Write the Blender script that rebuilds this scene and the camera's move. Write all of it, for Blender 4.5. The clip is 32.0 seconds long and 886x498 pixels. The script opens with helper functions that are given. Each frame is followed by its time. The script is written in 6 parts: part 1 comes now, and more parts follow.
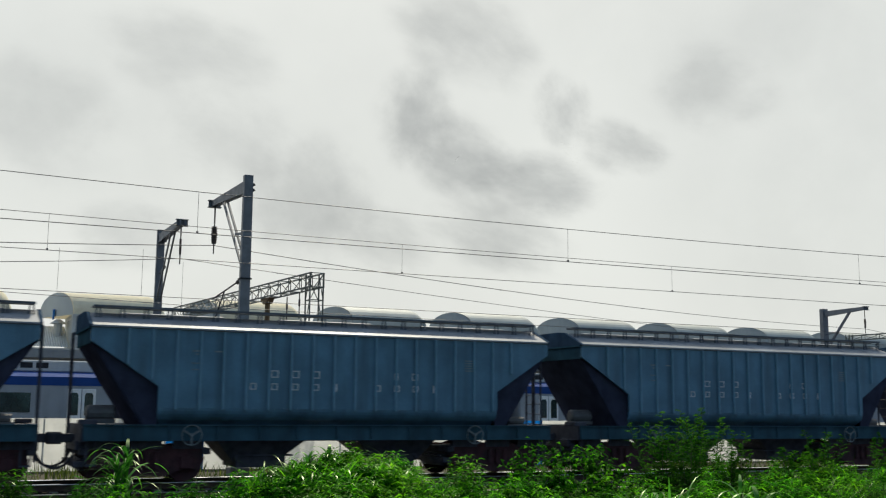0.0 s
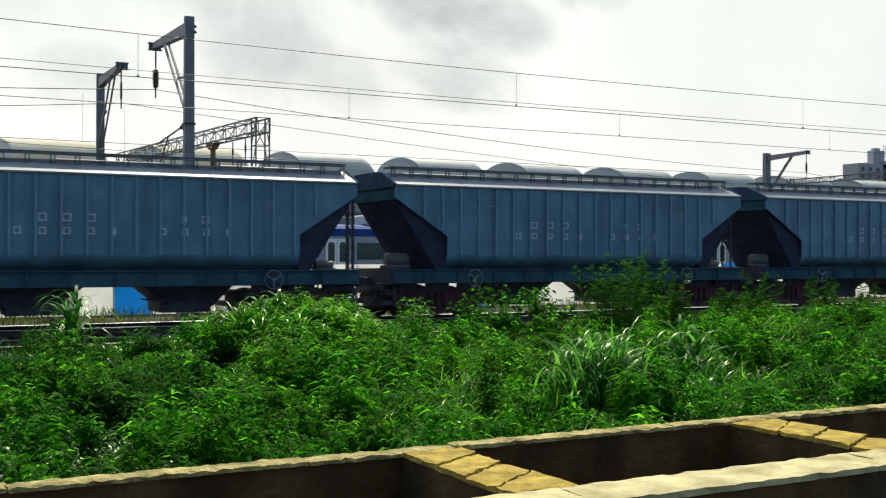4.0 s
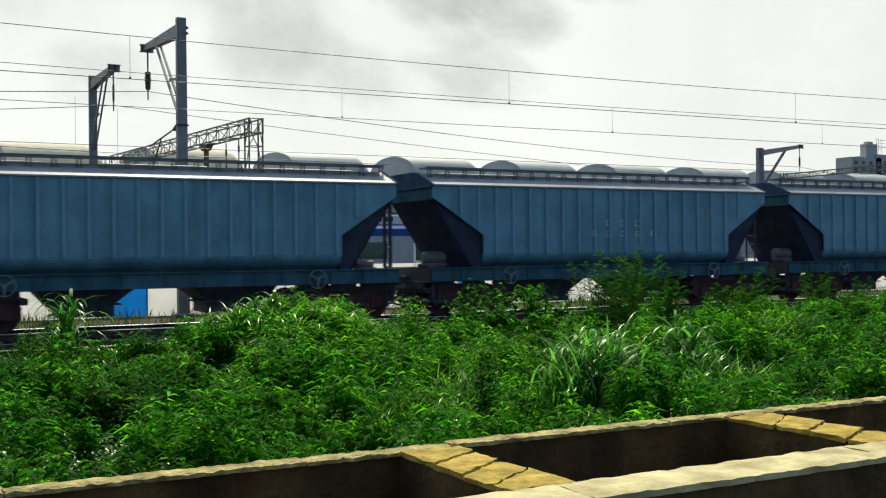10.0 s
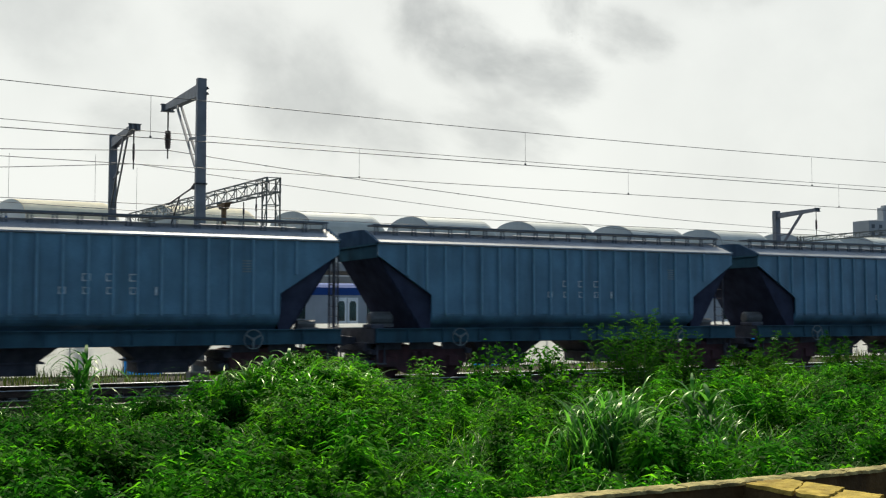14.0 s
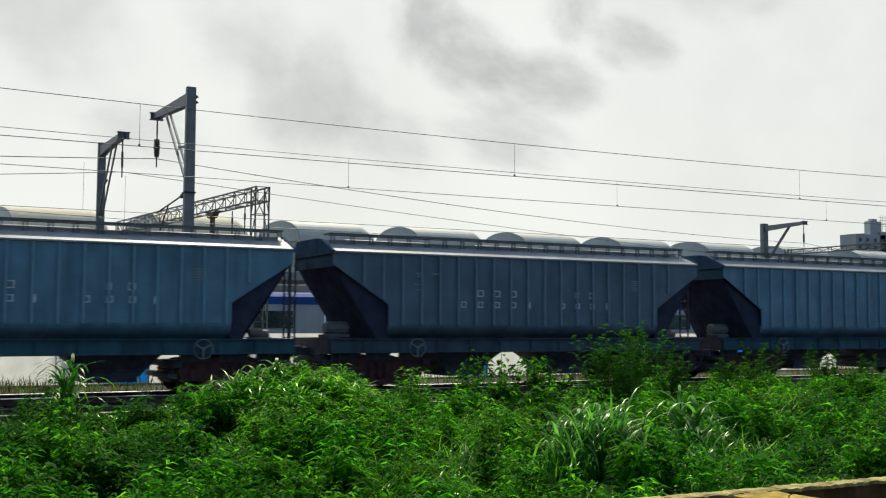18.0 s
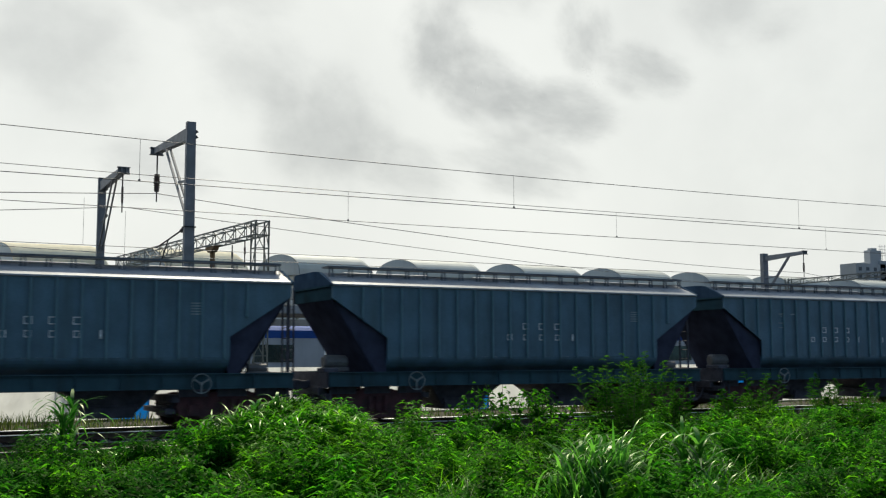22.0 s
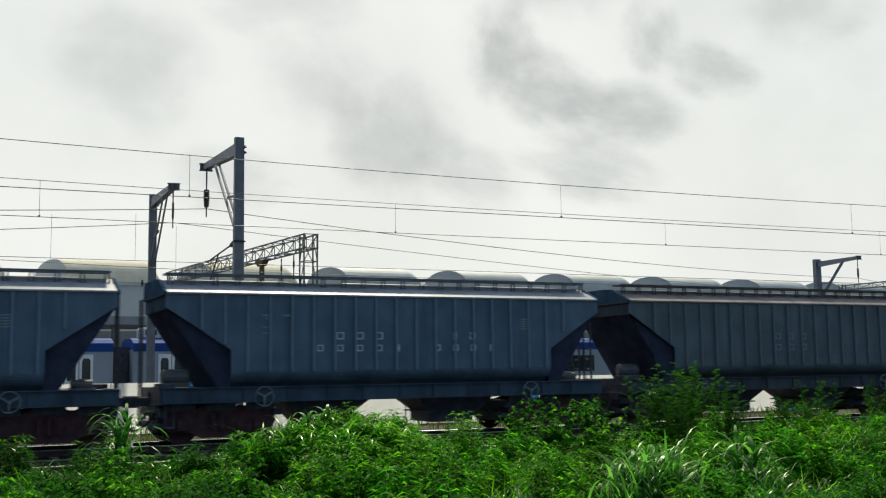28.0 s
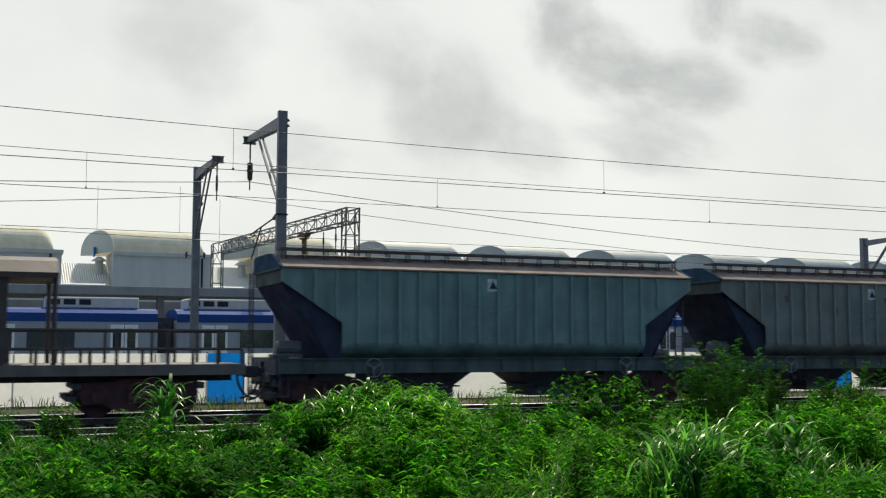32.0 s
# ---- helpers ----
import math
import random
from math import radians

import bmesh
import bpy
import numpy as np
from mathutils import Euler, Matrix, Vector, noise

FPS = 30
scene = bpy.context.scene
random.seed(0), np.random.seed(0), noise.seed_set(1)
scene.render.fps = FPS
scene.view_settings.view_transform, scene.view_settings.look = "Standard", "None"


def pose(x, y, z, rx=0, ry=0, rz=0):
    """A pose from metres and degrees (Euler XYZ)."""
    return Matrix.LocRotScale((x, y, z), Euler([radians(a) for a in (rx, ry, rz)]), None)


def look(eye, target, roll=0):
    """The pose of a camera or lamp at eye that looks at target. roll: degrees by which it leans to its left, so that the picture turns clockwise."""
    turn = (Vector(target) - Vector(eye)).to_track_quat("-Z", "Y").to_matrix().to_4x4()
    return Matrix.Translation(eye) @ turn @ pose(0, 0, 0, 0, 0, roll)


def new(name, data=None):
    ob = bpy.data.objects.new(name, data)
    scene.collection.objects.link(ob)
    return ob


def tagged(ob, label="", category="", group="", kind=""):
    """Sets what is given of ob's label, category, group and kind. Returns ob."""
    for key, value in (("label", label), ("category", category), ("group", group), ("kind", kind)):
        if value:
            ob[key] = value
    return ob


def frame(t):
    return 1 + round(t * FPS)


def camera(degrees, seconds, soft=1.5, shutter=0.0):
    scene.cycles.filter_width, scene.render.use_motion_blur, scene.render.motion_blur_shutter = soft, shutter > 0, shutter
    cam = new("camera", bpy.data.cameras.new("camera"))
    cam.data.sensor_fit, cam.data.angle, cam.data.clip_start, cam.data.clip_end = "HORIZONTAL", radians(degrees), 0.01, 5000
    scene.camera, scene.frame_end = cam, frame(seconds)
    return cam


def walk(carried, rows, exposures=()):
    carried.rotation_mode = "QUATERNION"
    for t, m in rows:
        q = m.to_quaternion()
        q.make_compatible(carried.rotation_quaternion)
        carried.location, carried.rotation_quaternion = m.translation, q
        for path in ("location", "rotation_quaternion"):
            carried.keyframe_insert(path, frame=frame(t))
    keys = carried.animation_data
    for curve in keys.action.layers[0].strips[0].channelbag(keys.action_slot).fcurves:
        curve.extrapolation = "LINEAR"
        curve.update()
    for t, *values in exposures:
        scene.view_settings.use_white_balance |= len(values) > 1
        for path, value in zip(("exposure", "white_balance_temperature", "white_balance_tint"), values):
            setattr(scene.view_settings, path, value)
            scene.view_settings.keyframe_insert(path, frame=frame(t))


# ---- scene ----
EYE = 1.85
cam = camera(44.86, 32.0, soft=1.18, shutter=0.12)
# seconds, yaw, pitch, roll
PATH = [
    (0, -24.91, 8.58, 0.51), (0.5, -24.08, 8.45, 0.46), (1, -23.99, 7.49, 0.25), (1.5, -24.52, 5.93, 0.16),
    (2, -25.16, 3.94, 0.41), (2.5, -25.52, 2.27, 0.44), (3, -25.47, 1.34, 0.45), (3.5, -25.89, 0.69, 0.28),
    (4, -27.73, 0.34, 0.10), (4.5, -30.40, 1.35, -0.37), (6.5, -30.95, 2.49, -0.66), (7, -30.95, 2.50, -0.93),
    (7.5, -30.81, 2.38, -1.02), (8, -30.22, 1.84, -0.99), (8.5, -29.83, 1.69, -1.01), (9, -29.26, 1.91, -0.94),
    (9.5, -28.29, 0.96, -0.54), (10, -28.01, 0.26, -0.60), (10.5, -28.36, 0.66, -0.74), (11, -28.91, 1.10, -0.74),
    (11.5, -29.06, 1.73, -0.57), (12, -27.92, 2.55, -0.33), (12.5, -27.02, 3.04, 0.04), (13, -27.15, 3.09, 0.13),
    (13.5, -27.38, 3.30, -0.14), (14, -27.20, 3.47, -0.06), (14.5, -26.62, 3.95, 0.11), (15, -26.43, 3.95, 0.20),
    (15.5, -26.69, 4.15, 0.03), (17.5, -27.63, 4.28, 0.35), (18, -27.80, 4.03, 0.28), (18.5, -27.97, 4.16, 0.24),
    (19, -28.01, 4.50, 0.33), (19.5, -28.24, 4.85, 0.08), (20, -28.60, 5.35, -0.22), (20.5, -28.74, 5.76, -0.36),
    (21, -28.24, 5.67, -0.23), (21.5, -27.80, 5.66, -0.15), (22, -27.80, 5.76, -0.16), (22.5, -27.60, 6.03, -0.29),
    (23, -27.08, 6.21, -0.38), (23.5, -26.64, 6.28, -0.38), (24, -26.13, 6.38, -0.38), (24.5, -26.05, 6.42, -0.28),
    (26.5, -26.66, 6.76, -0.31), (27, -26.11, 6.72, -0.20), (27.5, -25.64, 6.77, -0.56), (28, -25.25, 6.36, -0.75),
    (28.5, -24.86, 5.75, -0.48), (29, -24.72, 5.29, -0.36), (29.5, -24.80, 4.85, -0.25), (30, -25.01, 4.75, -0.42),
    (30.5, -24.83, 4.64, -0.47), (31, -23.83, 4.49, -0.07), (31.5, -22.59, 4.60, 0.42), (32, -23.02, 5.03, 0.06),
]
EXPOSURES = [(0, -0.25), (1.5, -0.15), (2.2, -0.02), (3, 0.14), (4, 0.10), (7, 0.02), (11, 0.04), (13, -0.02), (20, -0.08), (32, -0.10)]
walk(cam, [(t, pose(0, 0, EYE, 90 + p, 0, y) @ pose(0, 0, 0, 0, 0, r)) for t, y, p, r in PATH], EXPOSURES)

# ---- light: hazy bright overcast sky, a veiled sun behind the train ----
SUN_DIR = Vector((0.30, 0.72, 0.82)).normalized()
world = bpy.data.worlds.new("sky")
scene.world = world
world.use_nodes = True


def sky_nodes():
    nt = world.node_tree
    nt.nodes.clear()
    N, K = nt.nodes.new, nt.links.new
    out, back = N("ShaderNodeOutputWorld"), N("ShaderNodeBackground")
    K(back.outputs[0], out.inputs[0])
    sky = N("ShaderNodeTexSky")
    sky.sky_type, sky.sun_disc = "NISHITA", False
    sky.sun_elevation = math.asin(SUN_DIR.z)
    sky.sun_rotation = math.atan2(SUN_DIR.x, SUN_DIR.y)
    sky.air_density, sky.dust_density = 1.5, 4.0
    tex = N("ShaderNodeTexCoord")

    def maths(op, a, b=None, c=None, clamp=False):
        n = N("ShaderNodeMath")
        n.operation, n.use_clamp = op, clamp
        for i, v in enumerate((a, b, c)):
            if v is None:
                continue
            if isinstance(v, (int, float)):
                n.inputs[i].default_value = v
            else:
                K(v, n.inputs[i])
        return n.outputs[0]

    def fractal(scale, detail, rough, warp=0.0):
        n = N("ShaderNodeTexNoise")
        n.inputs["Scale"].default_value, n.inputs["Detail"].default_value = scale, detail
        n.inputs["Roughness"].default_value, n.inputs["Distortion"].default_value = rough, warp
        K(tex.outputs["Generated"], n.inputs["Vector"])
        return n.outputs["Fac"]

    soft, fine = fractal(4.0, 4, 0.5, 0.3), fractal(14.0, 6, 0.55, 0.15)

    def along(d):
        v = N("ShaderNodeVectorMath")
        v.operation = "DOT_PRODUCT"
        K(tex.outputs["Generated"], v.inputs[0])
        v.inputs[1].default_value = Vector(d).normalized()
        return v.outputs["Value"]

    def eased(v, a, b, c, d):
        r = N("ShaderNodeMapRange")
        r.interpolation_type = "SMOOTHSTEP"
        K(v, r.inputs[0])
        for i, q in enumerate((a, b, c, d)):
            r.inputs[i + 1].default_value = q
        return r.outputs[0]

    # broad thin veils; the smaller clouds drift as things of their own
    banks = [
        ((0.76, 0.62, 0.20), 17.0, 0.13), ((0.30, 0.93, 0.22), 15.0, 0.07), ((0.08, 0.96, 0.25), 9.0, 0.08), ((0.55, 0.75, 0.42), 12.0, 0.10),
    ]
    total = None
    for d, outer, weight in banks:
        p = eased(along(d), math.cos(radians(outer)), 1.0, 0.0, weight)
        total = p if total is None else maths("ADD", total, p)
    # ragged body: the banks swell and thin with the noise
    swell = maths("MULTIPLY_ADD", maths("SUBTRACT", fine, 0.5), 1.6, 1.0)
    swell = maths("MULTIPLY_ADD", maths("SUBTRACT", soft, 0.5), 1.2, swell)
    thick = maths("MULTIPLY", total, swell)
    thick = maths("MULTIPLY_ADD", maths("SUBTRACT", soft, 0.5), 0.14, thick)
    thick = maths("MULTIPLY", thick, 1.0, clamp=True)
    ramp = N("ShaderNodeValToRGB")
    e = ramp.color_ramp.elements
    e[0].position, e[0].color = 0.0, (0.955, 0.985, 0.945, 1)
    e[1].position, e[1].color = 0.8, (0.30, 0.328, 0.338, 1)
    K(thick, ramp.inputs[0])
    dim = N("ShaderNodeVectorMath")
    dim.operation = "SCALE"
    K(sky.outputs[0], dim.inputs[0])
    dim.inputs["Scale"].default_value = 0.10
    mix = N("ShaderNodeMix")
    mix.data_type = "RGBA"
    mix.inputs[0].default_value = 0.94
    K(dim.outputs[0], mix.inputs[6])
    K(ramp.outputs[0], mix.inputs[7])
    # away from the sun the unseen sky is tinted blue, for a cool fill
    clear = N("ShaderNodeMix")
    clear.data_type = "RGBA"
    K(eased(along((0.36, 0.93, 0.12)), -0.35, 0.75, 0.0, 1.0), clear.inputs[0])
    clear.inputs[6].default_value = (0.42, 0.66, 1.0, 1)
    K(mix.outputs[2], clear.inputs[7])
    K(clear.outputs[2], back.inputs[0])
    # veiled sun's half bright; unseen half behind the camera dimmed to weaken fill
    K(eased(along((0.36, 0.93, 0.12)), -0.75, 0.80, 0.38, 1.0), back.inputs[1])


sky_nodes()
sun = new("sun", bpy.data.lights.new("sun", "SUN"))
sun.data.energy, sun.data.angle, sun.data.color = 4.6, radians(2.0), (1.0, 0.92, 0.74)
sun.matrix_world = look(SUN_DIR * 60, (0, 0, 0))

# ---- materials ----
MATS = {}


def mat(name, color, rough=0.7, metal=0.0, vary=0.25, scale=3.0, grain=40.0, bump=0.1, streak=0.0, dirt=None, island=0.0, spec=0.5):
    """A painted, stony or metal surface: two scales of variation, fine relief, optional run-off streaks and dirt."""
    if name in MATS:
        return MATS[name]
    m = MATS[name] = bpy.data.materials.new(name)
    m.use_nodes = True
    nt = m.node_tree
    N, K = nt.nodes.new, nt.links.new
    b = nt.nodes["Principled BSDF"]
    b.inputs["Roughness"].default_value, b.inputs["Metallic"].default_value = rough, metal
    b.inputs["Specular IOR Level"].default_value = spec
    tex, geo = N("ShaderNodeTexCoord"), N("ShaderNodeNewGeometry")
    info = N("ShaderNodeObjectInfo")

    def fractal(s, d, src, stretch=None):
        n = N("ShaderNodeTexNoise")
        n.inputs["Scale"].default_value, n.inputs["Detail"].default_value = s, d
        if stretch:
            mp = N("ShaderNodeMapping")
            mp.inputs["Scale"].default_value = stretch
            K(src, mp.inputs["Vector"])
            K(mp.outputs[0], n.inputs["Vector"])
        else:
            K(src, n.inputs["Vector"])
        return n.outputs["Fac"]

    def mixed(fac, a, bcol, kind="MIX"):
        x = N("ShaderNodeMix")
        x.data_type, x.blend_type = "RGBA", kind
        for sock, v in ((0, fac), (6, a), (7, bcol)):
            if isinstance(v, (int, float)):
                x.inputs[sock].default_value = v
            elif isinstance(v, tuple):
                x.inputs[sock].default_value = (*v[:3], 1)
            else:
                K(v, x.inputs[sock])
        return x.outputs[2]

    def ranged(v, a, bb, c, d):
        r = N("ShaderNodeMapRange")
        K(v, r.inputs[0])
        for i, q in enumerate((a, bb, c, d)):
            r.inputs[i + 1].default_value = q
        return r.outputs[0]

    src = tex.outputs["Object"]
    big, small = fractal(scale, 5, src), fractal(grain, 4, src)
    dark = tuple(c * (1 - vary) for c in color)
    light = tuple(min(1, c * (1 + vary)) for c in color)
    col = mixed(ranged(big, 0.3, 0.7, 0, 1), dark, light)
    col = mixed(ranged(small, 0.35, 0.65, 0, vary * 0.6), col, tuple(c * 0.55 for c in color))
    if streak:
        runs = fractal(1.0, 6, src, (2.6, 2.6, 0.22))
        col = mixed(ranged(runs, 0.46, 0.72, 0, streak), col, dirt or tuple(c * 0.5 for c in color))
    elif dirt:
        col = mixed(ranged(fractal(scale * 0.6, 7, src), 0.5, 0.68, 0, 0.8), col, dirt)
    if island:
        rnd = mixed(0.5, geo.outputs["Random Per Island"], info.outputs["Random"])
        v = N("ShaderNodeHueSaturation")
        K(ranged(rnd, 0, 1, 1 - island, 1 + island), v.inputs["Value"])
        K(col, v.inputs["Color"])
        col = v.outputs[0]
    K(col, b.inputs["Base Color"])
    K(ranged(small, 0.3, 0.7, max(0.02, rough - 0.12), min(1, rough + 0.12)), b.inputs["Roughness"])
    if bump:
        bp = N("ShaderNodeBump")
        bp.inputs["Strength"].default_value, bp.inputs["Distance"].default_value = bump, 0.02
        K(small, bp.inputs["Height"])
        K(bp.outputs[0], b.inputs["Normal"])
    return m


def leaf_mat(name, color, tip, thru=0.45, rough=0.5, sheen=0.35):
    """Living leaf: base and tip tints, shades by leaf, light through the blade, waxy gloss."""
    if name in MATS:
        return MATS[name]
    m = MATS[name] = bpy.data.materials.new(name)
    m.use_nodes = True
    nt = m.node_tree
    nt.nodes.clear()
    N, K = nt.nodes.new, nt.links.new
    out = N("ShaderNodeOutputMaterial")
    geo, tex = N("ShaderNodeNewGeometry"), N("ShaderNodeTexCoord")
    ramp = N("ShaderNodeValToRGB")
    e = ramp.color_ramp.elements
    e[0].color, e[1].color = (*[c * 0.55 for c in color], 1), (*tip, 1)
    mid = e.new(0.5)
    mid.color = (*color, 1)
    K(geo.outputs["Random Per Island"], ramp.inputs[0])
    n = N("ShaderNodeTexNoise")
    n.inputs["Scale"].default_value, n.inputs["Detail"].default_value = 0.85, 3
    K(tex.outputs["Object"], n.inputs["Vector"])
    hs = N("ShaderNodeHueSaturation")
    r = N("ShaderNodeMapRange")
    K(n.outputs["Fac"], r.inputs[0])
    for i, q in enumerate((0.3, 0.7, 0.6, 1.55)):
        r.inputs[i + 1].default_value = q
    K(r.outputs[0], hs.inputs["Value"])
    n2, r2 = N("ShaderNodeTexNoise"), N("ShaderNodeMapRange")
    n2.inputs["Scale"].default_value = 0.9
    K(tex.outputs["Object"], n2.inputs["Vector"])
    K(n2.outputs["Fac"], r2.inputs[0])
    for i, q in enumerate((0.35, 0.65, 0.512, 0.488)):
        r2.inputs[i + 1].default_value = q
    K(r2.outputs[0], hs.inputs["Hue"])
    K(ramp.outputs[0], hs.inputs["Color"])
    d, t, g = N("ShaderNodeBsdfDiffuse"), N("ShaderNodeBsdfTranslucent"), N("ShaderNodeBsdfGlossy")
    g.inputs["Roughness"].default_value = rough
    g.inputs["Color"].default_value = (0.85, 1.0, 0.7, 1)
    dull = N("ShaderNodeMix")
    dull.data_type, dull.blend_type = "RGBA", "MULTIPLY"
    dull.inputs[0].default_value = 1.0
    K(hs.outputs[0], dull.inputs[6])
    dull.inputs[7].default_value = (0.80, 1.05, 0.9, 1)
    K(dull.outputs[2], d.inputs[0])
    warm = N("ShaderNodeMix")
    warm.data_type, warm.blend_type = "RGBA", "MULTIPLY"
    warm.inputs[0].default_value = 1.0
    K(hs.outputs[0], warm.inputs[6])
    warm.inputs[7].default_value = (1.92, 1.98, 1.0, 1)
    K(warm.outputs[2], t.inputs[0])
    a = N("ShaderNodeMixShader")
    a.inputs[0].default_value = thru
    K(d.outputs[0], a.inputs[1])
    K(t.outputs[0], a.inputs[2])
    f = N("ShaderNodeFresnel")
    f.inputs[0].default_value = 1.38
    fm = N("ShaderNodeMath")
    fm.operation = "MULTIPLY"
    K(f.outputs[0], fm.inputs[0])
    fm.inputs[1].default_value = sheen
    b = N("ShaderNodeMixShader")
    K(fm.outputs[0], b.inputs[0])
    K(a.outputs[0], b.inputs[1])
    K(g.outputs[0], b.inputs[2])
    K(b.outputs[0], out.inputs[0])
    return m


def sheet_mat(name, color, thru=0.65):
    """Thin plastic sheeting that daylight shines through."""
    m = MATS[name] = bpy.data.materials.new(name)
    m.use_nodes = True
    nt = m.node_tree
    nt.nodes.clear()
    N, K = nt.nodes.new, nt.links.new
    out, tex, n = N("ShaderNodeOutputMaterial"), N("ShaderNodeTexCoord"), N("ShaderNodeTexNoise")
    n.inputs["Scale"].default_value, n.inputs["Detail"].default_value = 1.6, 5
    K(tex.outputs["Object"], n.inputs["Vector"])
    ramp = N("ShaderNodeValToRGB")
    e = ramp.color_ramp.elements
    e[0].position, e[1].position = 0.3, 0.7
    e[0].color, e[1].color = (*[c * 0.82 for c in color], 1), (*color, 1)
    K(n.outputs["Fac"], ramp.inputs[0])
    d, t, a = N("ShaderNodeBsdfDiffuse"), N("ShaderNodeBsdfTranslucent"), N("ShaderNodeMixShader")
    K(ramp.outputs[0], d.inputs[0])
    K(ramp.outputs[0], t.inputs[0])
    a.inputs[0].default_value = thru
    K(d.outputs[0], a.inputs[1])
    K(t.outputs[0], a.inputs[2])
    K(a.outputs[0], out.inputs[0])
    return m


def glass_mat(name, color, rough=0.06):
    m = mat(name, color, rough=rough, vary=0.1, bump=0.0, spec=0.8)
    return m


M_STEEL = mat("dark_steel", (0.035, 0.036, 0.04), 0.55, 0.6, 0.3, 5, 50, 0.15)
# dark grime tone, lifted in the colour to stand for haze
M_UNDER = mat("underframe_grime", (0.085, 0.085, 0.105), 0.8, 0.1, 0.4, 4, 40, 0.25)
M_BOGIE = mat("bogie_red_oxide", (0.095, 0.034, 0.038), 0.8, 0.0, 0.4, 4, 40, 0.25, dirt=(0.045, 0.03, 0.03))
M_RAIL = mat("rail_steel_bright", (0.92, 0.92, 0.90), 0.26, 1.0, 0.05, 6, 80, 0.0)
M_RAIL_DULL = mat("rail_steel_dull", (0.40, 0.37, 0.34), 0.28, 0.85, 0.2, 6, 80, 0.1)
M_RAILSIDE = mat("rail_rust", (0.09, 0.055, 0.04), 0.85, 0.2, 0.35, 6, 60, 0.2)
M_BALLAST = mat("ballast_stone", (0.042, 0.035, 0.032), 0.95, 0, 0.45, 3, 14, 0.8, dirt=(0.02, 0.017, 0.016), island=0.4, spec=0.1)
M_SLEEPER = mat("sleeper_concrete", (0.15, 0.14, 0.13), 0.85, 0, 0.25, 4, 40, 0.3)
M_SOIL = mat("ground_soil", (0.062, 0.055, 0.040), 0.95, 0, 0.4, 0.6, 9, 0.7, dirt=(0.035, 0.05, 0.022), spec=0.1)
M_MAST = mat("mast_grey_paint", (0.19, 0.20, 0.215), 0.6, 0.3, 0.2, 3, 40, 0.1, streak=0.3)
M_PORTAL = mat("portal_galvanised", (0.15, 0.16, 0.14), 0.7, 0.1, 0.2, 3, 40, 0.1)
M_INSUL = mat("insulator_brown", (0.06, 0.04, 0.035), 0.25, 0, 0.2, 8, 60, 0.0)
M_WIRE = mat("wire_copper_aged", (0.10, 0.10, 0.10), 0.5, 0.6, 0.1, 8, 60, 0.0)
M_MARK = mat("stencil_white", (0.66, 0.70, 0.70), 0.7, 0, 0.35, 9, 60, 0.05)
M_MARK_FADED = mat("stencil_faded", (0.24, 0.31, 0.33), 0.75, 0, 0.4, 9, 60, 0.05)
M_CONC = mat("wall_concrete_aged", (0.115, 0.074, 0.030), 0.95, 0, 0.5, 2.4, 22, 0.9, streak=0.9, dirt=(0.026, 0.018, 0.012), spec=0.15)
M_COPE = mat("coping_mortar_ochre", (0.43, 0.315, 0.065), 0.9, 0, 0.42, 8.0, 38, 0.7, dirt=(0.23, 0.155, 0.035), spec=0.1)
M_COPE_PALE = mat("coping_mortar_pale", (0.56, 0.50, 0.27), 0.9, 0, 0.28, 6.0, 36, 0.5, dirt=(0.31, 0.25, 0.11), spec=0.15)
M_COPE_FAR = mat("coping_mortar_weathered", (0.42, 0.355, 0.145), 0.92, 0, 0.55, 8.0, 38, 1.0, dirt=(0.13, 0.11, 0.05), spec=0.1)
M_BLUEBOX = mat("blue_painted_sheet", (0.01, 0.17, 0.50), 0.5, 0.1, 0.12, 2, 30, 0.1, streak=0.2)
M_GREEN_STEM = mat("stem_green", (0.10, 0.13, 0.05), 0.8, 0, 0.3, 6, 40, 0.1)
